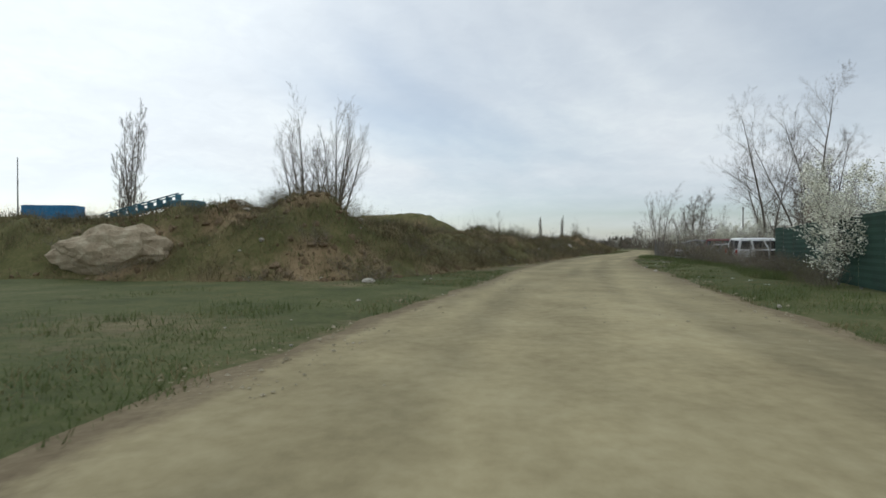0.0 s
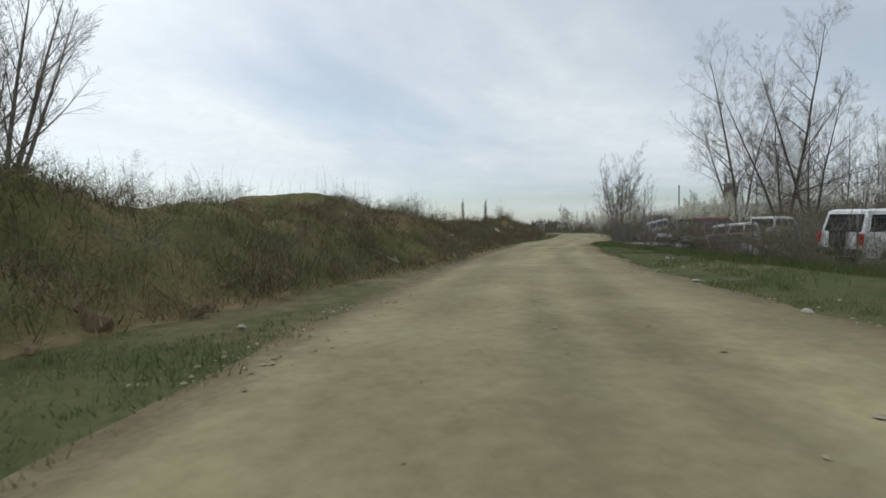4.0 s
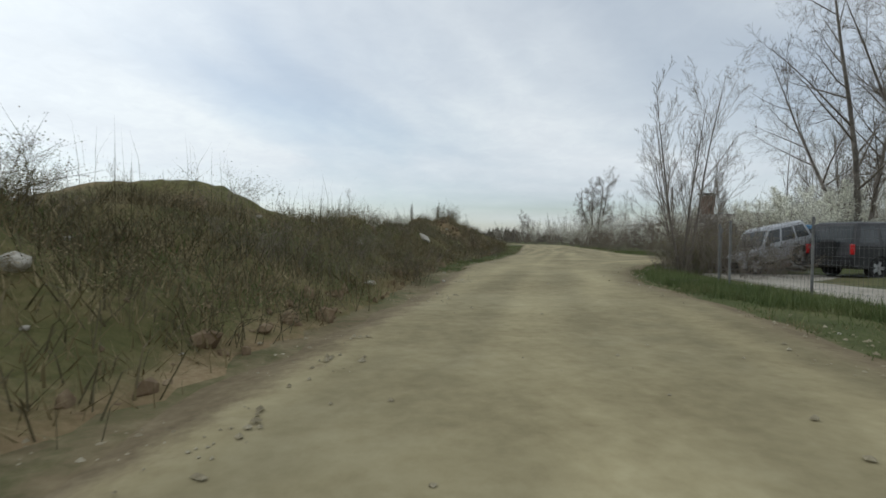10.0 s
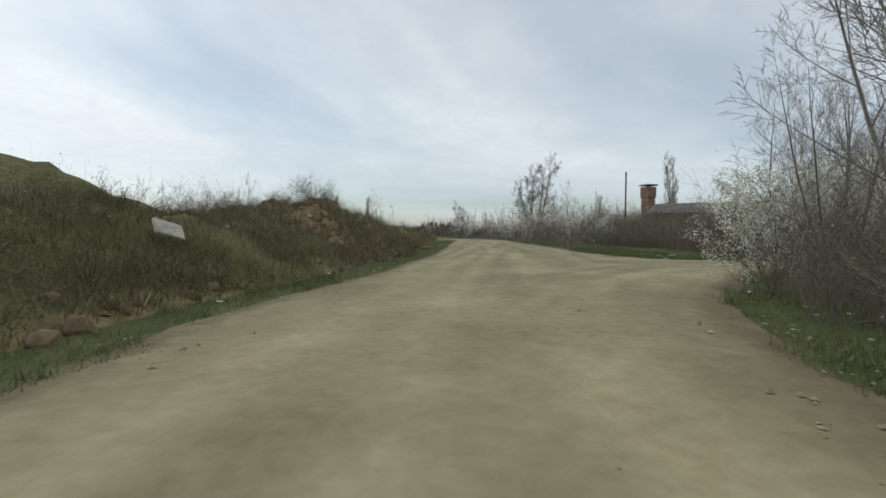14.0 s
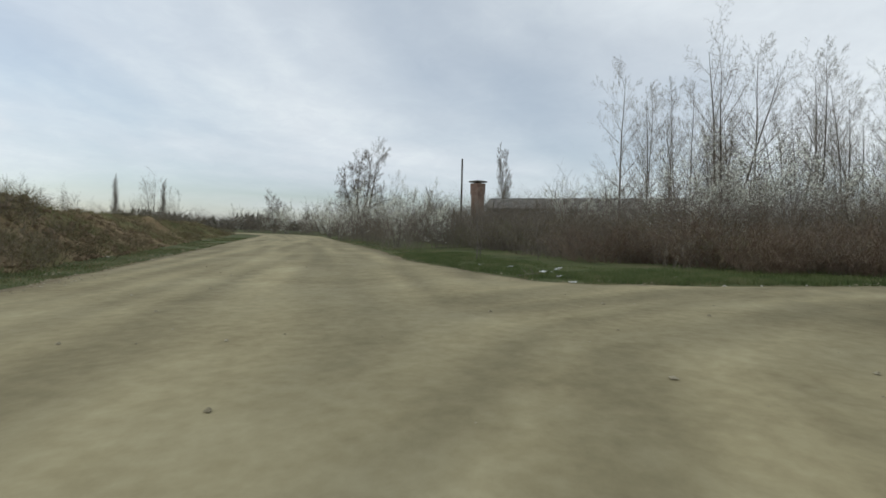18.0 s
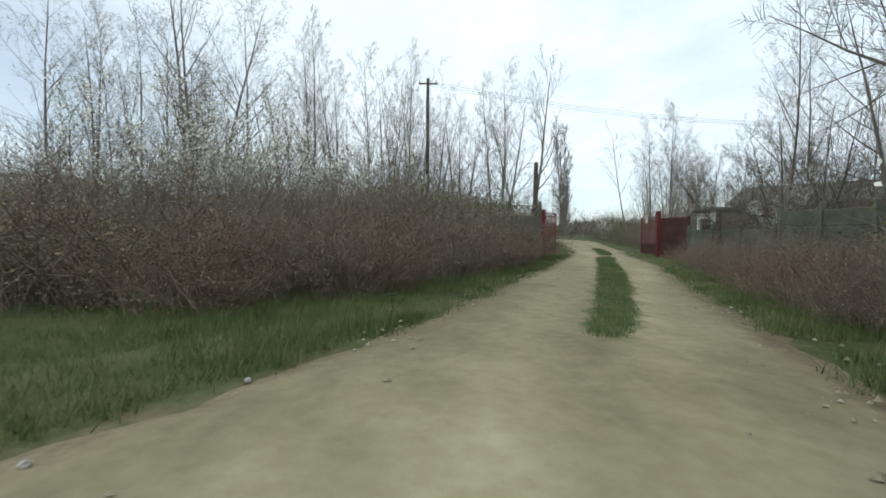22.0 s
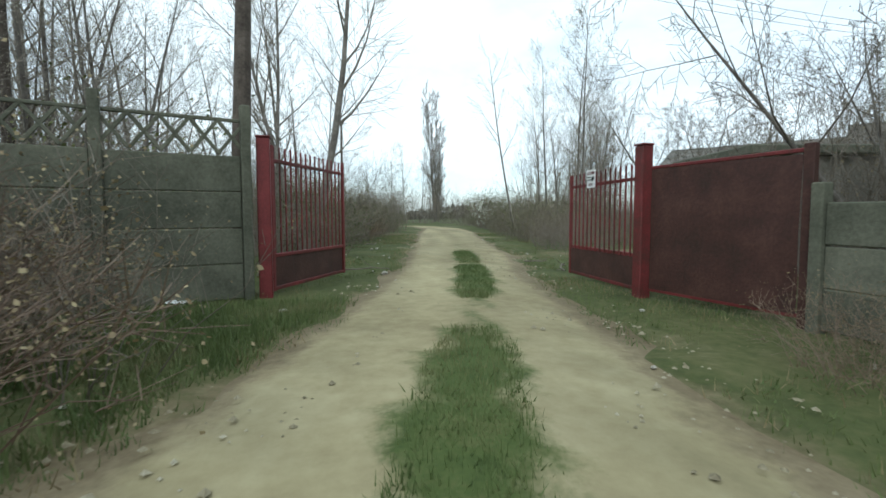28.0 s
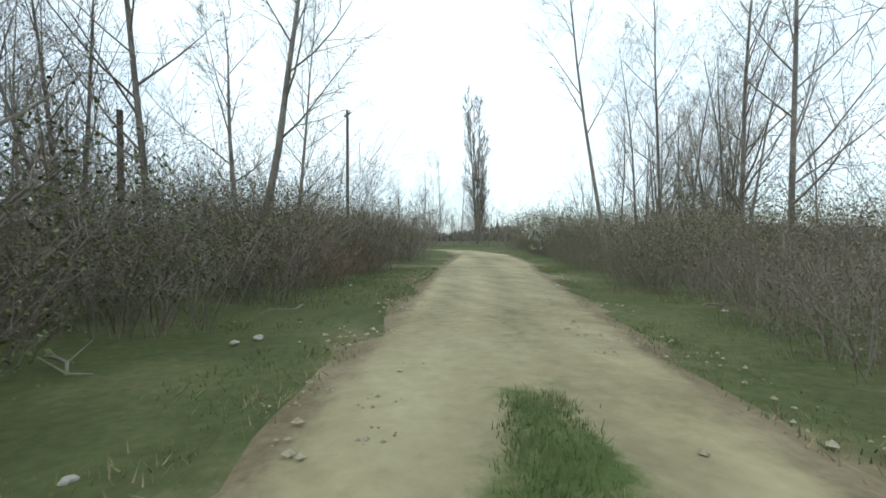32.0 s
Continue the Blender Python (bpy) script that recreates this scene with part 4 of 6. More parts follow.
def along(line, gap, depth, rows, seed, jitter=0.5):
    """Spots in rows beside a line, on its left for a positive depth."""
    rnd = random.Random(seed)
    out = []
    for (ax, ay), (bx, by) in zip(line[:-1], line[1:]):
        ln = math.dist((ax, ay), (bx, by))
        nx, ny = -(by - ay) / ln, (bx - ax) / ln
        for i in range(max(1, round(ln / gap))):
            for r in range(rows):
                f = (i + rnd.random()) / max(1, round(ln / gap))
                o = depth * (r + 0.3 + rnd.uniform(-0.3, 0.3)) / max(1, rows)
                out.append((ax + (bx - ax) * f + nx * o + rnd.uniform(-jitter, jitter), ay + (by - ay) * f + ny * o + rnd.uniform(-jitter, jitter)))
    return out


def on_bank(spots):
    z = bank_height(np.array([s[0] for s in spots]), np.array([s[1] for s in spots]))[0]
    return [(x, y, float(h) - 0.1) for (x, y), h in zip(spots, z)]


def plant_thickets():
    rnd = random.Random(9)
    red, brown, green, weeds, tall = [], [], [], [], []
    hedge = [(53, 99), (51, 90), (47.8, 84), (47.4, 79.5), (49.2, 76.8), (52.6, 74.2), (56.5, 72.0), (60.5, 70.2), (65.5, 68.6)]
    for s in along(hedge, 1.4, 5.5, 3, 1):
        (red if rnd.random() < 0.72 and s[1] < 84 else green if rnd.random() < 0.3 else brown).append((*s, 0, rnd.uniform(0.78, 1.12)))
    for s in along([(54, 96), (54, 87), (60, 82), (70, 79)], 2.2, 5, 2, 2):
        tall.append((*s, 0, rnd.uniform(0.5, 0.75)))
    for s in along([(53, 86), (54.5, 97), (59, 108), (66, 122)], 2.0, -5, 2, 69):
        tall.append((*s, 0, rnd.uniform(0.7, 1.1)))
    for s in along([(70, 121), (80, 124), (91, 127)], 2.4, 3, 2, 72):
        tall.append((*s, 0, rnd.uniform(1.0, 1.35)))
    for s in along([(64.5, 55.6), (68.5, 51.2), (72, 47), (76, 42.5)], 1.7, 4, 2, 73):
        tall.append((*s, 0, rnd.uniform(0.7, 1.0)))
    for s in along([(68, 104), (76, 98), (82, 92)], 2.2, -3, 1, 70):
        tall.append((*s, 0, rnd.uniform(0.8, 1.1)))
    for s in along([(11.6, 14.2), (14.2, 19.6), (16.6, 25.2)], 0.9, 0.5, 1, 71, 0.15):
        (green if rnd.random() < 0.5 else brown).append((*s, 0, rnd.uniform(0.25, 0.45)))
    for s in along([(53, 82), (58, 78), (64, 75), (72, 72.5)], 2.0, 3.5, 2, 55):
        tall.append((*s, 0, rnd.uniform(0.65, 0.95)))
    for s in along([(71, 71), (84, 67.6), (112, 61)], 5.0, 14, 3, 51, 1.2):
        tall.append((*s, 0, rnd.uniform(0.7, 1.1)))
    for s in along([(74, 53.5), (84, 51.0), (112, 43)], 5.0, -12, 3, 52, 1.2):
        tall.append((*s, 0, rnd.uniform(0.55, 0.9)))
    for s in along([(44, 57.5), (58, 57.0), (65, 56.5)], 2.6, -8, 2, 53, 1.0):
        tall.append((*s, 0, rnd.uniform(0.6, 0.9)))
    for s in along([(68.5, 70.5), (60, 75.0), (53, 81)], 2.2, -3.5, 2, 54, 0.6):
        tall.append((*s, 0, rnd.uniform(0.7, 1.0)))
    for s in along([(47, 97), (54, 114), (67, 144), (71, 163), (62.5, 191), (38, 212)], 4.4, -6, 2, 3):
        (tall if rnd.random() < 0.6 else brown).append((*s, 0, rnd.uniform(0.75, 1.15)))
    for s in along([(20, 214), (60, 204), (98, 190), (150, 160)], 9.0, -10, 2, 56, 1.5):
        tall.append((*s, 0, rnd.uniform(0.9, 1.4)))
    for s in along([(17.8, 30.5), (19.6, 35.5), (20.6, 39.5), (21.3, 43)], 1.2, -0.9, 1, 57, 0.3):
        (green if rnd.random() < 0.6 else brown).append((*s, 0, rnd.uniform(0.6, 0.85)))
    for s in along([(22.6, 37), (25, 41), (28, 43)], 2.0, -4, 2, 58, 0.5):
        (green if rnd.random() < 0.4 else brown).append((*s, 0, rnd.uniform(0.8, 1.1)))
    for s in along([(24, 57.0), (25.6, 60.2), (29, 63.5), (33, 66.3)], 1.5, -4.5, 2, 59, 0.4):
        (tall if rnd.random() < 0.3 else brown).append((*s, 0, rnd.uniform(0.5, 0.8)))
    # between the track and the concrete fence
    for s in along([(47.5, 66.8), (52.5, 64.8), (58.7, 62.3), (63.0, 61.2)], 0.9, -1.5, 2, 4, 0.25):
        (red if rnd.random() < 0.6 else brown).append((*s, 0, rnd.uniform(0.32, 0.55)))
    for s in along([(46, 66.6), (50, 64.4), (56, 62.0)], 0.9, -1.8, 2, 62, 0.25):
        (red if rnd.random() < 0.5 else green if rnd.random() < 0.3 else brown).append((*s, 0, rnd.uniform(0.45, 0.7)))
    for s in along([(35.5, 68.4), (39, 68.6), (44, 67.4), (49, 65.2)], 1.4, -4, 2, 5, 0.4):
        (green if rnd.random() < 0.4 else brown).append((*s, 0, rnd.uniform(0.6, 0.95)))
    for s in along([(25.2, 58.5), (28, 62.6), (32, 65.8)], 1.1, -3, 2, 6, 0.4):
        (green if rnd.random() < 0.3 else brown).append((*s, 0, rnd.uniform(0.55, 0.9)))
    for s in along([(14.0, 19.5), (16.5, 26.5), (18.5, 33), (20.4, 40)], 1.3, 0.6, 1, 7, 0.3):
        (green if rnd.random() < 0.35 else brown).append((*s, 0, rnd.uniform(0.4, 0.7)))
    brown += [(21.6, 44.8, 0, 0.75), (22.2, 46.6, 0, 0.8), (22.8, 48.2, 0, 0.65), (24.4, 47.5, 0, 0.8)]
    # the tangle before the wall and the gate
    for s in along([(48.4, 75.9), (51.9, 72.9), (55.6, 70.9), (60.1, 68.7), (64.8, 67.0)], 0.75, 2.4, 2, 63, 0.2):
        (red if rnd.random() < 0.65 else green if rnd.random() < 0.3 else brown).append((*s, 0, rnd.uniform(0.5, 0.8)))
    for s in along([(58, 72.6), (62, 70.8), (66.2, 69.2)], 1.0, 2.4, 2, 60, 0.3):
        (green if rnd.random() < 0.45 else brown).append((*s, 0, rnd.uniform(1.0, 1.5)))
    brown += [(65.4, 67.8, 0, 0.6), (66.4, 67.4, 0, 0.45), (64.2, 68.0, 0, 0.6)]
    tall += [(63, 72.8, 0, 0.9), (65, 71.6, 0, 0.85), (61, 73.8, 0, 0.95), (66.4, 71.2, 0, 0.9)]
    brown += [(23.4, 47.0, 0, 0.7), (22.6, 45.6, 0, 0.7), (24.2, 48.6, 0, 0.6)]
    # beyond the gate, both sides of the track
    for s in along([(71.5, 66.2), (77, 64.8), (84, 63.0), (100, 58.6)], 1.3, 1.6, 1, 66, 0.3):
        (red if rnd.random() < 0.2 else green if rnd.random() < 0.55 else brown).append((*s, 0, rnd.uniform(0.55, 0.9)))
    for s in along([(74.5, 57.0), (80, 55.6), (92, 52.2), (101, 49.6)], 1.5, -1.2, 1, 67, 0.3):
        (green if rnd.random() < 0.4 else brown).append((*s, 0, rnd.uniform(0.35, 0.6)))
    for s in along([(70.5, 68.2), (77, 66.6), (90, 63.0), (106, 58.8)], 1.5, 5, 3, 8):
        (tall if rnd.random() < 0.22 else green if rnd.random() < 0.72 else brown).append((*s, 0, rnd.uniform(0.75, 1.45)))
    for s in along([(75.5, 55.6), (80, 54.2), (92, 50.6), (106, 46.6)], 1.6, -5, 3, 9):
        (green if rnd.random() < 0.4 else brown).append((*s, 0, rnd.uniform(0.7, 1.2) * (0.6 if s[0] < 82 else 1)))
    green += [(105, 46.5, 0, 1.6), (107, 45.2, 0, 1.9), (109.5, 45.8, 0, 1.8), (103.5, 45.5, 0, 1.5), (112, 44.6, 0, 1.7)]
    # closing the end of the track
    for s in along([(104, 48.2), (114, 46.6), (126, 45)], 1.8, -4, 2, 64, 0.6):
        (green if rnd.random() < 0.5 else tall).append((*s, 0, rnd.uniform(0.6, 0.95)))
    for s in along([(100, 59.0), (116, 55.6), (128, 57)], 1.8, 5, 2, 68, 0.6):
        (green if rnd.random() < 0.3 else tall).append((*s, 0, rnd.uniform(0.6, 0.95)))
    for s in along([(134, 38), (137, 50), (136, 64)], 3.0, -6, 2, 65, 0.6):
        (green if rnd.random() < 0.3 else tall).append((*s, 0, rnd.uniform(0.9, 1.4)))
    # behind the scrapyard and far along the road
    for s in along([(34, 40), (40, 52), (43, 57)], 2.5, -8, 2, 10):
        brown.append((*s, 0, rnd.uniform(0.8, 1.3)))
    # on the bank
    for s in on_bank(along(FOOT[4:17], 1.15, 8, 5, 11, 0.8)):
        (green if rnd.random() < 0.3 else weeds).append((*s, rnd.uniform(0.25, 0.62)))
    for s in on_bank(along(FOOT[1:5], 1.6, 7, 3, 13, 0.8)):
        (green if rnd.random() < 0.35 else weeds).append((*s, rnd.uniform(0.25, 0.5)))
    for s in on_bank(along(FOOT[14:20], 2.4, 6, 2, 12, 0.7)):
        weeds.append((*s, rnd.uniform(0.35, 0.7)))
    for proto, spots, seed in ((br, red, 1), (sc, brown, 2), (gs, green, 3), (wd, weeds, 4), (ts, tall, 5)):
        d = road_inside(np.array([s[0] for s in spots]), np.array([s[1] for s in spots]))
        plant(proto, [s for s, q in zip(spots, d) if q < -1.3 * s[3] and clear_of_buildings(s, 1.0)], seed, 0.92, 1.1, 5)


plant_thickets()


def scatter_blades(name, spots, height, width, material, label, seed, lean=0.35, per=5, spread=0.12):
    """Grass or stalks as narrow triangles, joined into one mesh."""
    r = np.random.default_rng(seed)
    p = np.repeat(spots, per, axis=0)
    n = len(p)
    p = p + np.stack([r.normal(0, spread, n), r.normal(0, spread, n), np.zeros(n)], 1)
    a, tilt = r.uniform(0, 2 * np.pi, n), r.uniform(0, lean, n)
    h = height * r.uniform(0.45, 1.3, n)
    b = r.uniform(0, 2 * np.pi, n)
    w = width * r.uniform(0.6, 1.3, n)
    off = np.stack([np.cos(a) * w, np.sin(a) * w, np.zeros(n)], 1)
    mid = p + np.stack([np.cos(b) * tilt * h * 0.3, np.sin(b) * tilt * h * 0.3, h * 0.6], 1)
    top = p + np.stack([np.cos(b) * tilt * h, np.sin(b) * tilt * h, h * (1 - 0.3 * tilt)], 1)
    if height > 0.5:
        v = np.stack([p - off, p + off, mid + off * 0.7, mid - off * 0.7, top], 1).reshape(-1, 3)
        i = np.arange(n)[:, None] * 5
        f = np.concatenate([i + [[0, 1, 2]], i + [[0, 2, 3]], i + [[3, 2, 4]]])
    else:
        v = np.stack([p - off, p + off, top], 1).reshape(-1, 3)
        f = np.arange(n)[:, None] * 3 + [[0, 1, 2]]
    return solo(name, array_mesh(name, v, f, material, False), None, label, "grass", kind="stuff")


def grass_spots(n, x0, x1, y0, y1, want, seed):
    r = np.random.default_rng(seed)
    x, y = r.uniform(x0, x1, n), r.uniform(y0, y1, n)
    k = want(x, y)
    return x[k], y[k]


def plant_grass():
    def verge(x, y):
        d = road_inside(x, y) + 0.45 * smooth_noise(x, y, 1.8, 61)
        f, _ = line_distance(x, y, FOOT)
        return (d < -0.1) & ((d > -4.5) | ((y < 22) & (d > -14))) & (f < 0.6) & (smooth_noise(x, y, 2.2, 62) > -0.22) & ~((f > -2.2) & (y > 27) & (y < 62))

    xs, ys = grass_spots(900000, -22, 95, 3, 130, verge, 1)
    scatter_blades("verge_grass", np.stack([xs, ys, np.full(len(xs), -0.02)], 1), 0.085, 0.0065, M_GRASS, "short green grass along the road verge", 1, 0.9, 4, 0.07)
    xs, ys = grass_spots(420000, -22, 95, 3, 130, lambda x, y: verge(x, y) & (smooth_noise(x, y, 1.3, 68) > 0.02), 7)
    scatter_blades("verge_straw", np.stack([xs, ys, np.full(len(xs), -0.02)], 1), 0.13, 0.006, M_STRAW, "dry straw-coloured tufts in the verge grass", 7, 1.2, 3, 0.10)
    xs, ys = grass_spots(110000, -22, 60, 3, 84, lambda x, y: verge(x, y) & (smooth_noise(x, y, 2.0, 69) > 0.12), 8)
    scatter_blades("tall_verge_grass", np.stack([xs, ys, np.full(len(xs), -0.02)], 1), 0.22, 0.009, M_GRASS, "taller tufts of green grass on the verge", 8, 0.8, 6, 0.12)
    xs, ys = grass_spots(450000, 44, 95, 54, 73, lambda x, y: strip_value(x, y) > 0.62, 2)
    scatter_blades("track_grass", np.stack([xs, ys, np.full(len(xs), 0.03)], 1), 0.10, 0.007, M_GRASS, "strip of green grass between the wheel tracks", 2, 0.8, 4, 0.05)

    def hedge_foot(x, y):
        d = road_inside(x, y) + 0.3 * smooth_noise(x, y, 1.5, 66)
        return (d < -0.3) & (d > -5.0) & (smooth_noise(x, y, 1.6, 67) > -0.25)

    xs, ys = grass_spots(150000, 39, 68, 64, 92, hedge_foot, 6)
    scatter_blades("hedge_grass", np.stack([xs, ys, np.full(len(xs), -0.02)], 1), 0.17, 0.007, M_GRASS, "taller green grass at the foot of the hedge", 6, 0.7, 5, 0.08)

    def bank(x, y):
        f, _ = line_distance(x, y, FOOT)
        return (f > 0.2) & (f < 12) & (smooth_noise(x, y, 2.0, 63) > -0.3)

    xs, ys = grass_spots(330000, -30, 60, 15, 150, bank, 3)
    zs = bank_height(xs, ys)[0]
    scatter_blades("bank_straw", np.stack([xs, ys, zs - 0.03], 1), 0.30, 0.011, M_STRAW, "dry straw-coloured weeds over the bank", 3, 1.2, 5, 0.18)
    xs, ys = grass_spots(160000, -30, 60, 15, 150, lambda x, y: bank(x, y) & (smooth_noise(x, y, 3.0, 64) > -0.05), 4)
    scatter_blades("bank_grass", np.stack([xs, ys, bank_height(xs, ys)[0] - 0.03], 1), 0.20, 0.012, M_GRASS, "patches of green grass on the bank", 4, 0.7, 6, 0.15)
    xs, ys = grass_spots(150000, -30, 45, 15, 110, lambda x, y: bank(x, y) & (line_distance(x, y, FOOT)[0] < 9) & (y < 80) & (smooth_noise(x, y, 2.4, 70) > -0.12), 9)
    scatter_blades("bank_weeds", np.stack([xs, ys, bank_height(xs, ys)[0] - 0.04], 1), 0.55, 0.008, M_WEED, "tangle of dead brown weeds over the bank", 9, 2.1, 3, 0.2)
    # lush band along the foot of the scrapyard fence
    yard = [(13.4, 19.0), (16.7, 25.4), (19.2, 36), (21.1, 42.8), (22.6, 49.2), (23.4, 54.6), (25.5, 59.4)]
    xs, ys = grass_spots(90000, 11, 27, 18, 60, lambda x, y: (line_distance(x, y, yard)[0] > -0.3) & (line_distance(x, y, yard)[0] < 1.5 + 0.8 * smooth_noise(x, y, 2.0, 74)) & (road_inside(x, y) < -0.5), 10)
    scatter_blades("fence_grass", np.stack([xs, ys, np.full(len(xs), -0.02)], 1), 0.30, 0.009, M_GRASS, "lush green grass along the foot of the wire fence", 10, 0.8, 5, 0.1)
    # tall dry stalks on the crest
    xs, ys = grass_spots(1500, -5, 30, 30, 95, lambda x, y: (line_distance(x, y, FOOT)[0] > 1.5) & (line_distance(x, y, FOOT)[0] < 9) & (smooth_noise(x, y, 4.0, 65) > 0.05), 5)
    scatter_blades("tall_stalks", np.stack([xs, ys, bank_height(xs, ys)[0] - 0.05], 1), 1.9, 0.006, M_WEED, "tall thin dry weed stalks on the bank crest", 5, 0.3, 2, 0.25)


plant_grass()


def far_woods():
    """Distant bare thickets that close the view all round."""
    r = np.random.default_rng(77)
    made = []
    for ring, (rad, hh, num) in enumerate(((230, 11, 1500), (330, 15, 1700), (480, 19, 1900))):
        a = r.uniform(0, 2 * np.pi, num)
        rr = rad * r.uniform(0.9, 1.12, num)
        x, y = 40 + rr * np.cos(a), 75 + rr * np.sin(a)
        z = hh * r.uniform(0.35, 1.0, num) * (0.75 + 0.4 * np.sin(a * 9 + ring) * np.sin(a * 23))
        w = z * r.uniform(0.5, 1.1, num)
        k = road_inside(x, y) < -14
        x, y, z, w = (np.repeat(q[k], 24) for q in (x, y, z, w))
        n = len(x)
        low = np.stack([x + r.normal(0, 1, n) * w * 0.4, y + r.normal(0, 1, n) * w * 0.4, r.uniform(0, 0.55, n) * z], 1)
        tip = low + np.stack([r.normal(0, 1, n) * w * 0.22, r.normal(0, 1, n) * w * 0.22, r.uniform(0.06, 0.3, n) * z], 1)
        q = 0.5 * r.uniform(0.5, 1.4, n)
        side = np.stack([-(y - 75) / rad * q, (x - 40) / rad * q, np.zeros(n)], 1)
        low[:, 2] -= 0.2
        made.append(np.stack([low - side, low + side, tip], 1).reshape(-1, 3))
    v = np.concatenate(made)
    f = np.arange(len(v)).reshape(-1, 3)
    m = mat("distant_scrub", [(0.06, 0.055, 0.045), (0.11, 0.10, 0.08), (0.17, 0.16, 0.13)], 0.08, 0.95, 0.0, 0.8, coord="World")
    solo("distant_woods", array_mesh("distant_woods", v, f, m, False), None, "distant leafless scrub and trees on the horizon", "woods", kind="stuff")


far_woods()


def gravel():
    """Loose pebbles along the wheel tracks and the edges, joined: too small to pick apart."""
    r = np.random.default_rng(91)
    x, y = r.uniform(-6, 95, 260000), r.uniform(4, 110, 260000)
    d = road_inside(x, y)
    k = (np.abs(d - 0.1) < 0.75) & (smooth_noise(x, y, 1.4, 92) > 0.05)
    k |= (d > 0) & (r.random(len(x)) < 0.02)
    x, y = x[k], y[k]
    n = len(x)
    s = 0.012 + 0.035 * r.random(n) ** 3
    base = np.stack([x, y, 0.03 + s * 0.3], 1)
    dirs = np.array([(1, 0, 0), (-1, 0, 0), (0, 1, 0), (0, -1, 0), (0, 0, 0.7), (0, 0, -0.7)])
    v = base[:, None, :] + dirs[None] * s[:, None, None] * r.uniform(0.6, 1.3, (n, 6, 1))
    f = np.array([(0, 2, 4), (2, 1, 4), (1, 3, 4), (3, 0, 4)])
    faces = (np.arange(n)[:, None, None] * 6 + f[None]).reshape(-1, 3)
    solo("gravel", array_mesh("gravel", v.reshape(-1, 3), faces, M_GRAVEL, False), None, "loose pale gravel on the dirt road", "gravel", kind="stuff")


M_GRAVEL = mat("mixed_gravel", [(0.16, 0.135, 0.085), (0.27, 0.235, 0.155), (0.42, 0.385, 0.29)], 1.5, 0.9, 0.0, 30, coord="World")
gravel()


# ---- the scrapyard ----
def post_row(name, a, b, count, height, radius, material, label, category):
    """Separate slim posts in a row."""
    for i in range(count):
        f = i / max(1, count - 1)
        bld = Build()
        bld.tube([Vector((0, 0, -0.2)), Vector((0, 0, height))], [radius, radius], 8, True)
        solo(name, bld, material, label, category, m=pose(a[0] + (b[0] - a[0]) * f, a[1] + (b[1] - a[1]) * f, 0))


def green_fence():
    a, b = Vector((11.0, 12.2, 0)), Vector((16.6, 24.6, 0))
    ln = (b - a).length
    ob = thing("sheet_fence", a, "dark green sheet fence beside the verge", "fence", turn=math.degrees(math.atan2(b.y - a.y, b.x - a.x)))
    n = 7
    w = ln / n
    for i in range(n):
        bl_, k = Build(), 20
        h = 2.15 - 0.04 * (i % 3)
        rows = []
        for j in range(k + 1):
            z = 0.12 + (h - 0.12) * j / k
            off = 0.006 * (1 if j % 2 else -1)
            rows.append((z, off))
        for (z0, o0), (z1, o1) in zip(rows[:-1], rows[1:]):
            bl_.quad((i * w + 0.01, o0, z0), ((i + 1) * w - 0.01, o0, z0), ((i + 1) * w - 0.01, o1, z1), (i * w + 0.01, o1, z1))
        part("panel", bl_, M_GREENSHEET, ob, fix=False)
    for i in range(n + 1):
        part("post", Build().box((i * w, -0.06, 1.05), (0.06, 0.06, 2.3), 0.006), M_STEEL, ob, "grey steel post")


green_fence()


def wire_fence(pts, height, label):
    ob = thing("wire_mesh_fence", (pts[0][0], pts[0][1], 0), label, "fence")
    o = Vector((pts[0][0], pts[0][1], 0))
    for a, b in zip(pts[:-1], pts[1:]):
        a, b = Vector((a[0], a[1], 0)) - o, Vector((b[0], b[1], 0)) - o
        ln = (b - a).length
        d = (b - a) / ln
        n = max(1, round(ln / 2.5))
        for i in range(n):
            p0, p1 = a + d * ln * i / n, a + d * ln * (i + 1) / n
            wires = Build()
            k = max(4, round(ln / n / 0.10))
            for j in range(k + 1):
                p = p0.lerp(p1, j / k)
                wires.tube([p + Vector((0, 0, 0.08)), p + Vector((0, 0, height))], [0.0028, 0.0028], 3)
            for j in range(10):
                z = Vector((0, 0, 0.08 + (height - 0.08) * j / 9))
                wires.tube([p0 + z, p1 + z], [0.003, 0.003], 3)
            part("mesh_panel", wires, M_STEEL, ob, "square steel wire mesh", fix=False)
            pb = Build()
            pb.tube([p0 + Vector((0, 0, -0.2)), p0 + Vector((0, 0, height + 0.12))], [0.03, 0.03], 7, True)
            part("post", pb, M_STEEL, ob)
    pb = Build()
    e = Vector((pts[-1][0], pts[-1][1], 0)) - o
    pb.tube([e + Vector((0, 0, -0.2)), e + Vector((0, 0, height + 0.12))], [0.035, 0.035], 7, True)
    part("post", pb, M_STEEL, ob)


wire_fence([(16.9, 25.4), (19.4, 36), (21.3, 42.8)], 1.5, "low rusty wire mesh fence along the scrapyard")
wire_fence([(21.5, 43.4), (22.8, 49.2), (23.6, 54.6)], 1.75, "wire mesh fence in front of the wrecked cars")
wire_fence([(23.8, 55.2), (29, 60.6)], 1.7, "wire mesh fence beside the roadside tree")
solo("yard_slab", Build().box((28.0, 52.2, 0.03), (7.4, 11.5, 0.14), 0.03, Matrix.Rotation(radians(-20), 3, "Z")), M_SLAB, "pale dusty concrete yard slab", "paving", kind="structure")


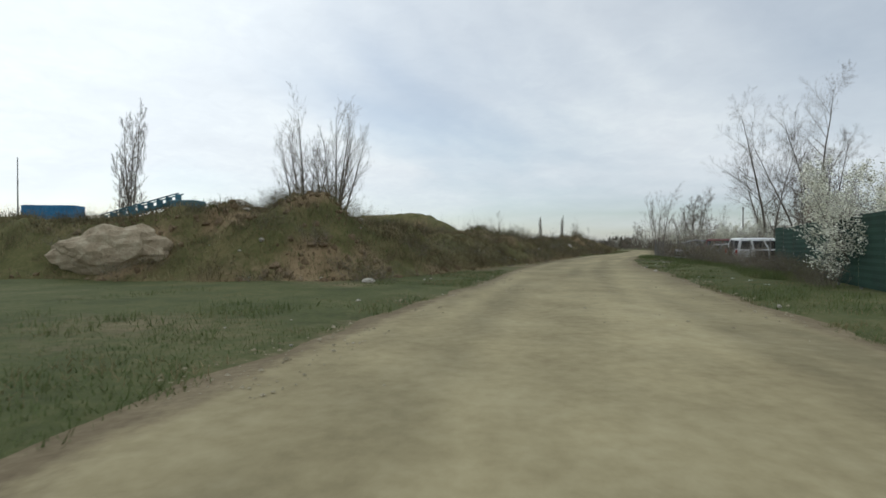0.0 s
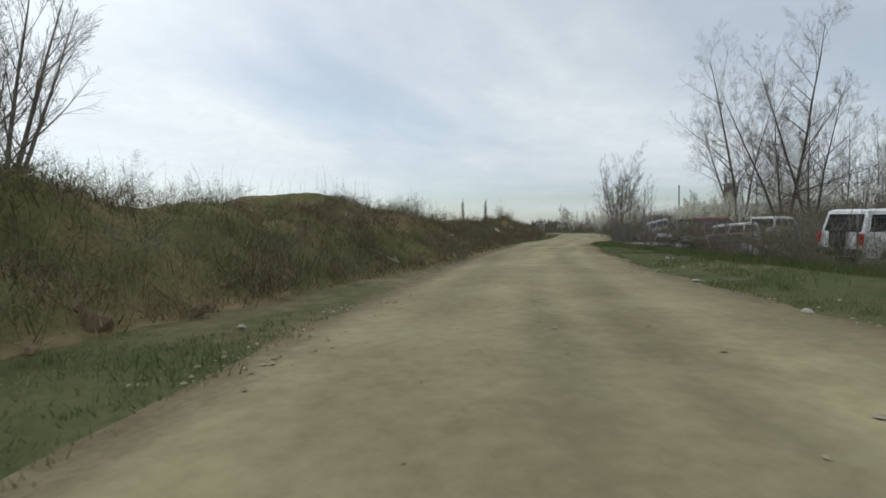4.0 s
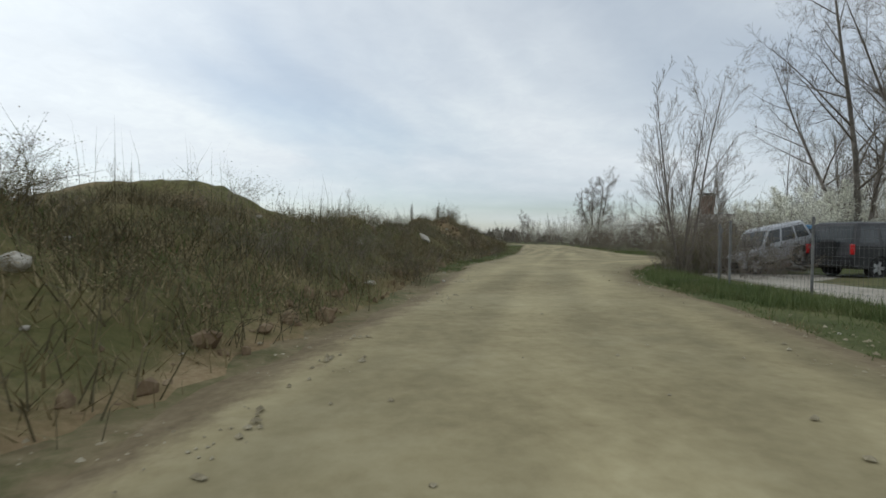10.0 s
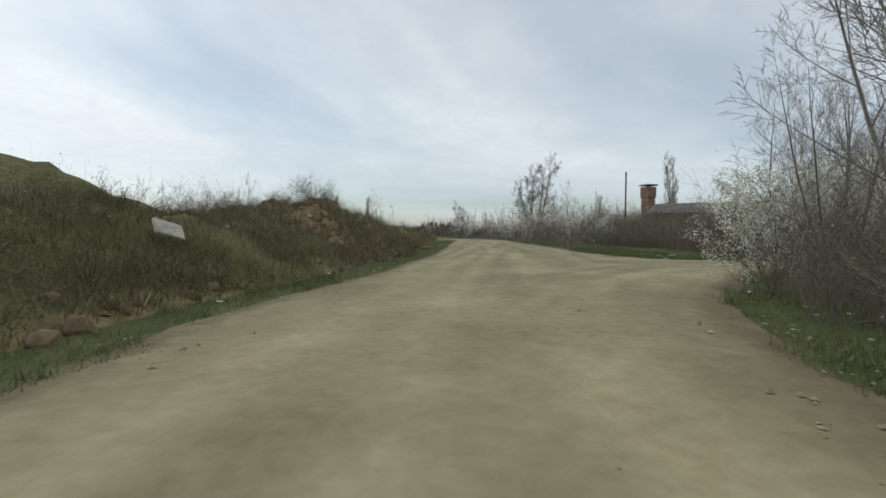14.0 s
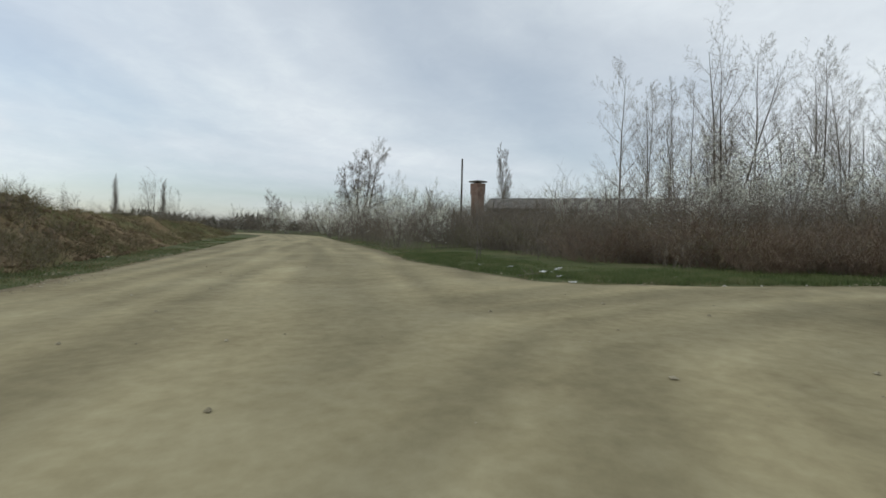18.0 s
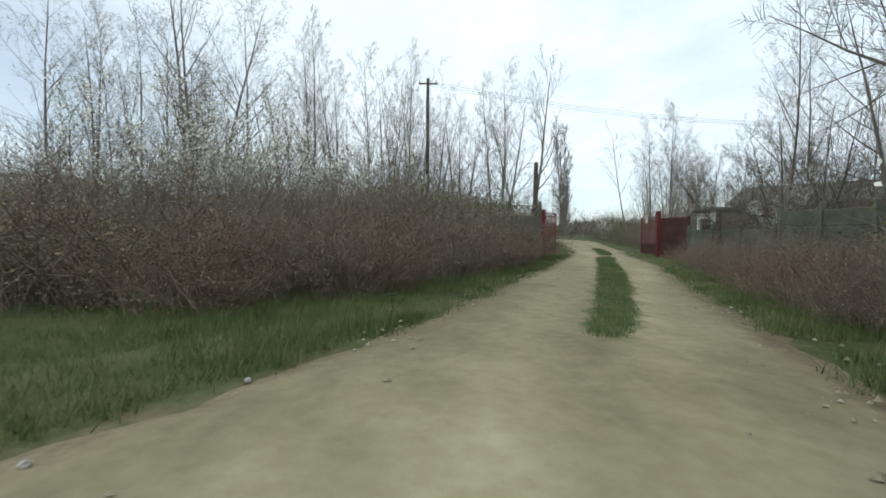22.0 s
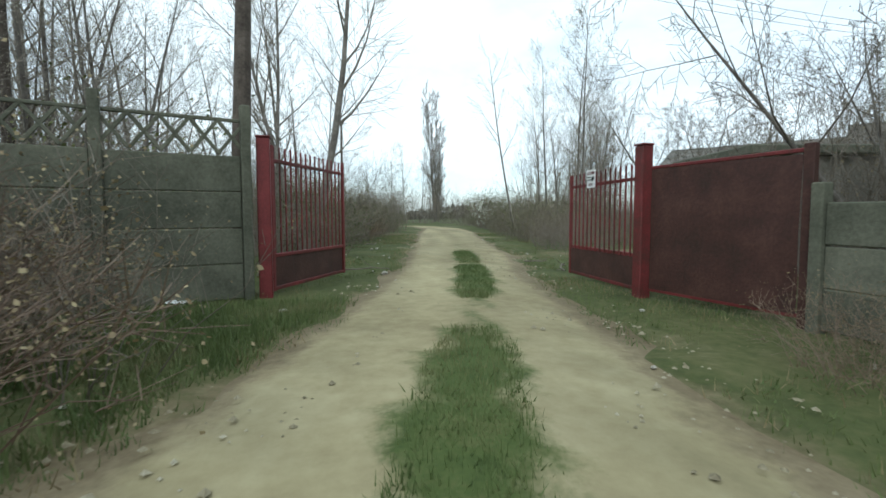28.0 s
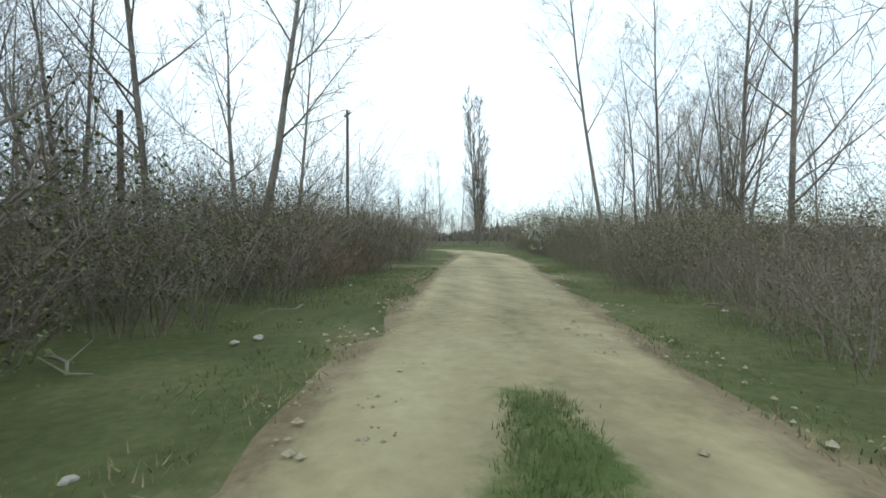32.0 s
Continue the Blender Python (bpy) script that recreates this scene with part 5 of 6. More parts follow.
def wheel(parent, x, y, r, side):
    ty, k = Build(), 18
    prof = [(0.62 * r, -0.11), (0.93 * r, -0.115), (r, -0.085), (r, 0.085), (0.93 * r, 0.115), (0.62 * r, 0.11)]
    for i in range(k):
        a0, a1 = 2 * math.pi * i / k, 2 * math.pi * (i + 1) / k
        for (r0, o0), (r1, o1) in zip(prof, prof[1:] + prof[:1]):
            q = lambda rr, oo, a: (x + oo, y + rr * math.cos(a), r + rr * math.sin(a))
            ty.quad(q(r0, o0, a0), q(r0, o0, a1), q(r1, o1, a1), q(r1, o1, a0))
    tyre = part("wheel", ty, M_BLACK, parent, "black tyre on a wheel", fix=False)
    rim = Build()
    rim.tube([Vector((x + side * 0.02, y, r)), Vector((x + side * 0.085, y, r))], [0.62 * r, 0.60 * r], 18, True)
    part("rim", rim, M_DARK, tyre)
    sp = Build()
    for i in range(5):
        a = 2 * math.pi * i / 5
        c = Vector((x + side * 0.095, y + 0.3 * r * math.cos(a), r + 0.3 * r * math.sin(a)))
        sp.box(c, (0.03, 0.62 * r, 0.11), 0.01, Matrix.Rotation(a, 3, "X"))
    sp.tube([Vector((x + side * 0.06, y, r)), Vector((x + side * 0.12, y, r))], [0.1 * r * 2, 0.09 * r * 2], 12, True)
    part("spokes", sp, M_RIM, tyre, "alloy spokes", fix=False)


def profile_body(pts, half, inset):
    """A body from its side outline (y, z), full width in the middle and drawn in at both flanks."""
    b = Build()
    cy, cz = sum(p[0] for p in pts) / len(pts), sum(p[1] for p in pts) / len(pts)
    xs = [(-half, inset), (-half + 0.05, inset * 0.25), (-half + 0.12, 0.0), (half - 0.12, 0.0), (half - 0.05, inset * 0.25), (half, inset)]
    rings = []
    for x, ins in xs:
        ring = []
        for y, z in pts:
            d = Vector((cy - y, cz - z))
            d = d.normalized() * ins if d.length > 0 else d
            ring.append(len(b.v))
            b.v.append(Vector((x, y + d.x, z + d.y)))
        rings.append(ring)
    k = len(pts)
    for r0, r1 in zip(rings[:-1], rings[1:]):
        for i in range(k):
            b.f.append((r0[i], r0[(i + 1) % k], r1[(i + 1) % k], r1[i]))
    b.f.append(tuple(rings[0]))
    b.f.append(tuple(reversed(rings[-1])))
    return b


def arch(yc, r, n=7):
    return [(yc + r * math.cos(math.pi * i / n), 0.34 + r * math.sin(math.pi * i / n)) for i in range(n + 1)]


def suv(name, label, place, turn, paint, length=4.3, width=1.76, height=1.78, wheels=(1, 1, 1, 1), glass=True, lean=(0, 0), door_gap=False):
    """An off-road estate car, nose towards +y, standing on its tyres."""
    ob = thing(name, place, label, "car")
    ob.matrix_basis = pose(*place, lean[0], lean[1], turn)
    L, hw = length / 2, width / 2
    belt, r = height * 0.58, 0.36
    fa, ra = L * 0.62, -L * 0.60
    low = [(-L, 0.42), (-L + 0.05, 0.36)] + list(reversed([(y, z) for y, z in arch(ra, 0.43)])) + list(reversed(arch(fa, 0.43))) + [(L - 0.06, 0.36), (L, 0.45), (L + 0.02, belt * 0.72), (L - 0.1, belt * 0.86), (L * 0.36, belt * 0.98), (L * 0.3, belt), (-L + 0.02, belt), (-L - 0.03, belt * 0.7)]
    part("body", profile_body(low, hw, 0.05), paint, ob, smooth=False)
    # cabin: tapered shell with thick roof
    y0, y1 = -L + 0.05, L * 0.34
    t0, t1 = -L + 0.22, L * 0.06
    tw = hw - 0.13
    cab = Build()
    lo = [(-hw + 0.04, y0, belt - 0.02), (hw - 0.04, y0, belt - 0.02), (hw - 0.04, y1, belt - 0.02), (-hw + 0.04, y1, belt - 0.02)]
    hi = [(-tw, t0, height - 0.06), (tw, t0, height - 0.06), (tw, t1, height - 0.06), (-tw, t1, height - 0.06)]
    top = [(-tw + 0.1, t0 + 0.1, height), (tw - 0.1, t0 + 0.1, height), (tw - 0.1, t1 - 0.12, height), (-tw + 0.1, t1 - 0.12, height)]
    cab.v += [Vector(p) for p in lo + hi + top]
    for a in (0, 4):
        for i in range(4):
            cab.f.append((a + i, a + (i + 1) % 4, a + 4 + (i + 1) % 4, a + 4 + i))
    cab.f += [(8, 9, 10, 11), (3, 2, 1, 0)]
    part("cabin", cab, paint, ob)
    # without glass, solid dark panes stand in for the shaded cabin inside
    gm = M_GLASS if glass else M_DARK

    def pane(nm, corners, push):
        c = [Vector(p) for p in corners]
        mid = sum(c, Vector()) / 4
        n = (c[1] - c[0]).cross(c[3] - c[0]).normalized()
        if n.dot(push) < 0:
            n = -n
        g = Build()
        q = [mid + (p - mid) * 0.97 for p in c]
        g.v += [p - n * 0.02 for p in q] + [p + n * 0.006 for p in q]
        g.f += [(0, 1, 2, 3), (4, 5, 6, 7)] + [(i, (i + 1) % 4, 4 + (i + 1) % 4, 4 + i) for i in range(4)]
        part(nm, g, gm, ob, "dusty dark window glass" if glass else "dark pane painted as the shaded inside of an empty window")

    def on_side(sgn, f0, f1, v0=0.12, v1=0.86):
        def p(f, v):
            yl, yh = y0 + (y1 - y0) * f, t0 + (t1 - t0) * f
            return (sgn * ((hw - 0.04) + (tw - hw + 0.04) * v), yl + (yh - yl) * v, belt + (height - 0.06 - belt) * v)
        return [p(f0, v0), p(f1, v0), p(f1, v1), p(f0, v1)]

    for sgn in (-1, 1):
        for f0, f1 in ((0.05, 0.30), (0.34, 0.62), (0.66, 0.95)):
            pane("side_window", on_side(sgn, f0, f1), Vector((sgn, 0, 0)))
        # door lines, handles, sill
        for f in (0.32, 0.64):
            part("door_seam", Build().box((sgn * (hw + 0.002), y0 + (y1 - y0) * f, 0.76), (0.008, 0.012, belt - 0.48)), M_DARK, ob, "dark door seam")
        for f in (0.38, 0.70):
            part("door_handle", Build().box((sgn * (hw + 0.012), y0 + (y1 - y0) * f, belt - 0.13), (0.03, 0.14, 0.03), 0.008), M_BLACK, ob)
        part("sill", Build().box((sgn * (hw - 0.03), (fa + ra) / 2, 0.36), (0.09, fa - ra - 0.9, 0.09), 0.02), M_BLACK, ob)
        part("headlight", Build().box((sgn * (hw - 0.26), L - 0.02, belt * 0.74), (0.32, 0.1, 0.16), 0.03), M_RIM, ob, "clear headlight")
        part("tail_light", Build().box((sgn * (hw - 0.08), -L + 0.0, belt * 0.88), (0.14, 0.1, 0.34), 0.02), M_REDLENS, ob, "red tail light")
        part("mirror", Build().box((sgn * (hw + 0.09), y1 - 0.12, belt + 0.08), (0.16, 0.09, 0.14), 0.03), M_BLACK, ob)
        if door_gap:
            # the flank is closed: dark slabs paint the shade inside the doorways
            for f0, f1 in ((0.35, 0.62), (0.66, 0.97)):
                yc, yl = y0 + (y1 - y0) * (f0 + f1) / 2, (y1 - y0) * (f1 - f0)
                part("door_opening", Build().box((sgn * hw, yc, belt - 0.3), (0.03, yl, 0.58), 0.01), M_DARK, ob, "dark slab painted as the shade inside a missing door")
    pane("windscreen", [(-hw + 0.14, y1 - 0.02, belt + 0.05), (hw - 0.14, y1 - 0.02, belt + 0.05), (tw - 0.05, t1 + 0.05, height - 0.12), (-tw + 0.05, t1 + 0.05, height - 0.12)], Vector((0, 1, 0)))
    pane("rear_window", [(-hw + 0.16, y0 + 0.01, belt + 0.08), (hw - 0.16, y0 + 0.01, belt + 0.08), (tw - 0.07, t0 - 0.02, height - 0.14), (-tw + 0.07, t0 - 0.02, height - 0.14)], Vector((0, -1, 0)))
    for nm, y in (("front_bumper", L + 0.0), ("rear_bumper", -L - 0.0)):
        part(nm, Build().box((0, y, 0.5), (width - 0.06, 0.16, 0.24), 0.05), M_BLACK, ob)
    part("grille", Build().box((0, L + 0.0, belt * 0.72), (0.7, 0.06, 0.18), 0.02), M_BLACK, ob)
    part("spare_wheel", Build().box((0, -L - 0.07, belt * 0.9), (0.6, 0.16, 0.6), 0.14), M_BLACK, ob)
    part("underbody", Build().box((0, 0, 0.42), (width - 0.24, length - 0.5, 0.2), 0.03), M_DARK, ob)
    for i, (sx, y) in enumerate(((-1, fa), (1, fa), (-1, ra), (1, ra))):
        if wheels[i]:
            wheel(ob, sx * (hw - 0.13), y, r, sx)
    return ob


suv("white_wreck", "white off-road car body stripped of doors and glass, on the grass", (20.6, 31.2, 0.0), -100, M_PWHITE, wheels=(1, 0, 1, 0), glass=False, lean=(0, 2), door_gap=True)
suv("black_off_roader", "black off-road car parked behind the mesh fence", (31.8, 56.2, 0.1), -97, M_PBLACK, 4.6, 1.85, 1.9)
suv("red_off_roader", "red off-road car parked beside the black one", (28.6, 49.0, 0.12), -128, M_PRED, 4.4, 1.82, 1.85)
suv("crashed_silver_car", "crashed silver off-road car tipped on its nose", (29.1, 58.5, 0.2), 80, M_PGREY, 3.1, 1.6, 1.65, lean=(-12, 5))
suv("white_front_wreck", "white car wreck with its bonnet torn open, behind the fence", (25.0, 45.0, 0.0), 62, M_PWHITE, 4.1, 1.7, 1.45, wheels=(1, 1, 0, 0), glass=False, lean=(-4, 0), door_gap=True)
suv("white_cab_wreck", "white stripped car cab standing behind other wrecks", (31.0, 47.2, 0.12), -70, M_PWHITE, 4.2, 1.75, 1.8, glass=False)
suv("blue_van", "blue van behind the wrecked cars", (34.0, 62.0, 0.0), 100, M_PBLUE, 4.8, 1.9, 2.1)
suv("dark_wreck", "dark stripped car body in the scrapyard", (33.5, 44.6, 0.0), -70, M_PBLACK, 4.4, 1.8, 1.75, glass=False)


def scrap_pile(x, y, seed, n, label):
    """A heap of bent sheets, bars and panels."""
    rnd = random.Random(seed)
    ob = thing("scrap_heap", (x, y, 0), label, "scrap")
    for i in range(n):
        c = (rnd.gauss(0, 0.9), rnd.gauss(0, 0.7), 0.12 + 0.09 * i * rnd.uniform(0.4, 1))
        rot = Euler((rnd.uniform(-0.5, 0.5), rnd.uniform(-0.5, 0.5), rnd.uniform(0, 3))).to_matrix()
        size = (rnd.uniform(0.6, 1.5), rnd.uniform(0.2, 0.8), rnd.uniform(0.03, 0.2))
        part(rnd.choice(("sheet", "bar", "car_panel")), Build().box(c, size, 0.02, rot), rnd.choice((M_STEEL, M_PWHITE, M_BLACK, M_RUST, M_PGREY)), ob)


scrap_pile(23.6, 45.4, 1, 10, "heap of scrap car panels and bars beside the fence")
scrap_pile(28.6, 46.6, 2, 12, "heap of timber and scrap metal behind the fence")
scrap_pile(31.0, 60.0, 3, 10, "heap of scrap behind the roadside tree")
scrap_pile(21.2, 36.5, 4, 7, "low heap of dark car parts in the grass")


# ---- the gate, the concrete fence and the buildings behind it ----
def concrete_fence(a, b, height, label, lattice=False, rows=4):
    a, b = Vector((*a, 0)), Vector((*b, 0))
    ln = (b - a).length
    ob = thing("concrete_fence", a, label, "fence", turn=math.degrees(math.atan2(b.y - a.y, b.x - a.x)))
    n = max(1, round(ln / 2.0))
    w = ln / n
    rnd = random.Random(int(ln * 100))
    ph = (height - 0.06) / rows
    for i in range(n + 1):
        part("post", Build().box((i * w, 0, height / 2 + 0.05), (0.14, 0.16, height + 0.3), 0.015), M_CONCRETE, ob, "concrete post")
    for i in range(n):
        for k in range(rows):
            z = 0.04 + ph * (k + 0.5)
            tilt = Matrix.Rotation(radians(rnd.uniform(-0.5, 0.5)), 3, "Y")
            if lattice and k == rows - 1:
                lt = Build()
                for j in range(5):
                    c = (i * w + w * (j + 0.5) / 5, 0, z)
                    for s in (-1, 1):
                        lt.box(c, (0.05, 0.05, ph * 1.15), 0.008, Matrix.Rotation(radians(38 * s), 3, "Y"))
                lt.box((i * w + w / 2, 0, z + ph / 2 - 0.02), (w - 0.16, 0.06, 0.05), 0.008)
                part("lattice_panel", lt, M_CONCRETE, ob, "openwork concrete panel")
            else:
                part("panel", Build().box((i * w + w / 2, rnd.uniform(-0.008, 0.008), z), (w - 0.15, 0.06, ph - 0.012), 0.012, tilt), M_CONCRETE, ob)


concrete_fence((64.4, 59.75), (58.4, 59.85), 1.45, "old grey concrete panel fence with its top panels gone", rows=3)
concrete_fence((58.2, 59.85), (40.2, 61.2), 2.05, "old grey concrete panel fence along the track")
concrete_fence((68.35, 66.0), (64.7, 78.5), 2.75, "old grey concrete panel fence with an openwork top row", True, 5)


def gate_leaf(name, label, place, turn, width, height, n):
    """A barred steel leaf hinged at its origin, reaching along +x."""
    ob = thing(name, place, label, "gate", turn=turn)
    for x in (0.04, width - 0.04):
        part("stile", Build().box((x, 0, 0.08 + height / 2), (0.08, 0.05, height), 0.008), M_REDPAINT, ob)
    for z in (0.12, 0.66, height - 0.16):
        part("rail", Build().box((width / 2, 0, z), (width - 0.16, 0.045, 0.06), 0.008), M_REDPAINT, ob)
    part("kick_plate", Build().box((width / 2, 0.012, 0.39), (width - 0.18, 0.012, 0.48), 0.003), M_RUST, ob, "rusty red sheet at the foot")
    for i in range(n):
        x = 0.16 + (width - 0.32) * i / (n - 1)
        part("bar", Build().box((x, 0.03, (0.62 + height + 0.08) / 2), (0.035, 0.022, height - 0.54), 0.005), M_REDPAINT, ob)
    for z in (0.4, height - 0.4):
        hb = Build()
        hb.tube([Vector((-0.03, 0, z - 0.06)), Vector((-0.03, 0, z + 0.06))], [0.025, 0.025], 8, True)
        part("hinge", hb, M_STEEL, ob)


gate_leaf("gate_leaf", "open red barred steel gate leaf", (68.68, 65.68, 0), -28, 2.8, 2.35, 15)
gate_leaf("gate_leaf", "open red barred steel gate leaf with a small notice", (67.14, 60.0, 0), -6, 2.6, 2.05, 14)
for nm, x, y, h, w in (("gate_post", 68.5, 65.76, 2.5, 0.2), ("gate_post", 67.0, 60.02, 2.38, 0.2)):
    g = thing(nm, (x, y, 0), "square red painted steel gate post", "post")
    part("shaft", Build().box((0, 0, h / 2 - 0.1), (w, w, h + 0.2), 0.015), M_REDPAINT, g)
    part("cap", Build().box((0, 0, h + 0.02), (w + 0.02, w + 0.02, 0.03), 0.01), M_REDPAINT, g)
# a solid leaf folded back from the post, along the fence
g = thing("sheet_gate_panel", (66.88, 60.0, 0), "red-brown steel sheet panel with a bent upper edge beside the gate", "fence panel", turn=186.8)
sheet = Build()
for i in range(13):
    for j in range(9):
        u, v = i / 12, j / 8
        bend = 0.03 * noise.noise(Vector((u * 3, v * 3, 5))) + 0.10 * max(0, u + v - 1.72)
        sheet.v.append(Vector((0.04 + 2.2 * u, bend, 0.16 + (1.84 - 0.06 * max(0, u + v - 1.7)) * v)))
sheet.f += [(i * 9 + j, i * 9 + j + 1, i * 9 + j + 10, i * 9 + j + 9) for i in range(12) for j in range(8)]
sheet.v += [p + Vector((0, 0.006, 0)) for p in sheet.v]
sheet.f += [tuple(117 + q for q in reversed(f)) for f in sheet.f]
part("sheet", sheet, M_RUST, g, fix=False, smooth=True)
for z in (0.14, 2.03):
    part("frame", Build().box((1.14, 0.035, z), (2.24, 0.05, 0.05), 0.008), M_REDPAINT, g)
part("frame", Build().box((2.32, 0.035, 1.05), (0.12, 0.09, 2.1), 0.008), M_RUST, g, "dark rusty end post")
part("scratch", Build().box((1.95, 0.058, 1.86), (0.42, 0.004, 0.05), 0, Matrix.Rotation(radians(-12), 3, "Y")), M_STONE, g, "pale scraped streak")
part("patch", Build().box((1.0, 0.058, 1.12), (0.16, 0.004, 0.06)), M_WHITEPLASTIC, g, "torn scrap of white paper")
# notice on the open leaf: the readable letters, plain bars for the rest
g = thing("notice_board", (68.72, 59.80, 2.0), "small white notice with red lettering hung on the gate", "sign", turn=-6)
part("plate", Build().box((0, 0.07, 0), (0.34, 0.01, 0.34), 0.004), M_WHITEPLASTIC, g)


def letters(text, x, z, size, parent):
    cu = bpy.data.curves.new("letters", "FONT")
    cu.body, cu.size, cu.extrude, cu.align_x = text, size, 0.002, "LEFT"
    tmp = new("letters", cu)
    me = bpy.data.meshes.new_from_object(tmp.evaluated_get(bpy.context.evaluated_depsgraph_get()))
    bpy.data.objects.remove(tmp)
    me.materials.append(M_REDPAINT)
    ob = part("lettering", me, None, parent, "red capital letters")
    ob.matrix_basis = pose(x, 0.078, z, 90, 0, 180)


letters("ATE", 0.15, 0.08, 0.085, g)
letters("VIDE", 0.10, -0.14, 0.085, g)
part("line", Build().box((-0.08, 0.078, 0.11), (0.12, 0.004, 0.05)), M_REDPAINT, g, "bar of faded writing")
for z in (0.03, -0.02):
    part("line", Build().box((0.06, 0.078, z), (0.16, 0.004, 0.018)), M_GREENSHEET, g, "bar of faded writing")
part("emblem", Build().box((-0.08, 0.078, 0.0), (0.10, 0.004, 0.07), 0, Matrix.Rotation(radians(25), 3, "Y")), M_DARK, g, "dark camera-like shape")
b = Build()
b.tube([Vector((0, 0, -0.2)), Vector((0.02, 0, 0.9)), Vector((0.0, 0.02, 2.1))], [0.12, 0.11, 0.10], 9, True)
solo("old_post", b, M_DARKWOOD, "thick rough dark post standing before the concrete fence", "post", m=pose(61.2, 60.25, 0))


def gabled(name, label, place, turn, w, d, eave, ridge, wall_mat, roof_mat, openings=(), over=0.4):
    """A plain gabled building; ridge along x."""
    ob = thing(name, place, label, "building", turn=turn)
    th = 0.25
    for nm, c, s in (("wall", (0, -d / 2 + th / 2, eave / 2), (w, th, eave)), ("wall", (0, d / 2 - th / 2, eave / 2), (w, th, eave))):
        part(nm, Build().box(c, s, 0.02), wall_mat, ob)
    for sgn in (-1, 1):
        g_ = Build()
        x0, x1 = sgn * (w / 2 - 0.003), sgn * (w / 2 - th)
        pr = [(-d / 2 + th, 0), (d / 2 - th, 0), (d / 2 - th, eave), (0, ridge - 0.12), (-d / 2 + th, eave)]
        g_.v += [Vector((x0, y, z)) for y, z in pr] + [Vector((x1, y, z)) for y, z in pr]
        g_.f += [tuple(range(5)), tuple(range(9, 4, -1))] + [(i, (i + 1) % 5, 5 + (i + 1) % 5, 5 + i) for i in range(5)]
        part("gable_wall", g_, wall_mat, ob)
    pitch = math.atan2(ridge - eave, d / 2)
    ln = math.hypot(d / 2, ridge - eave) + over
    for sgn in (-1, 1):
        rf = Build()
        mid = Vector((0, sgn * (d / 4 + over * 0.5 * math.cos(pitch)), (eave + ridge) / 2 - over * 0.5 * math.sin(pitch) + 0.06))
        rf.box(mid, (w + 2 * over, ln, 0.1), 0.02, Matrix.Rotation(-sgn * pitch, 3, "X"))
        k = max(6, int(w / 0.9))
        slope = part("roof", rf, roof_mat, ob, "weathered sheet roof slope")
        for i in range(k + 1):
            part("rib", Build().box(mid + Vector((-w / 2 - over + (w + 2 * over) * i / k, 0, 0)) + Matrix.Rotation(-sgn * pitch, 3, "X") @ Vector((0, 0, 0.06)), (0.05, ln, 0.04), 0, Matrix.Rotation(-sgn * pitch, 3, "X")), roof_mat, slope)
    part("ridge_cap", Build().box((0, 0, ridge + 0.08), (w + 2 * over, 0.3, 0.08), 0.03), roof_mat, ob)
    for kind, x, z, ow, oh, face in openings:
        y = face * (d / 2)
        # no hole in the wall: a dark slab paints the shade of the room
        fr = part("window" if kind == "window" else "door", Build().box((x, y + face * 0.01, z), (ow, 0.06, oh), 0.01), M_DARK, ob, "dark slab painted as a shaded opening")
        for sx in (-1, 1):
            part("frame", Build().box((x + sx * ow / 2, y + face * 0.03, z), (0.07, 0.08, oh + 0.1), 0.01), M_PLASTER, fr)
        part("frame", Build().box((x, y + face * 0.03, z + oh / 2), (ow + 0.1, 0.08, 0.07), 0.01), M_PLASTER, fr)
        part("sill", Build().box((x, y + face * 0.05, z - oh / 2), (ow + 0.14, 0.14, 0.06), 0.01), M_PLASTER, fr)
    return ob


gabled("farm_house", "grey house with a brown roof behind the concrete fence", (80.5, 28.5, 0), 36, 9, 8, 4.2, 7.0, M_PLASTER, M_ROOF, (("window", -2, 2.0, 1.1, 1.2, 1), ("window", 2, 2.0, 1.1, 1.2, 1)))
gabled("shed", "grey plastered shed with dark openings", (83.6, 37.4, 0), 36, 12, 8, 3.9, 5.6, M_PLASTER, M_ROOF, (("window", 3.4, 2.5, 1.6, 1.3, 1), ("door", -0.5, 1.25, 2.0, 2.4, 1), ("window", -3.8, 2.5, 1.6, 1.3, 1)))
gabled("long_barn", "long low barn roof behind the hedge", (86, 108, 0), 122, 25, 9, 4.5, 6.0, M_PLASTER, M_ROOF)


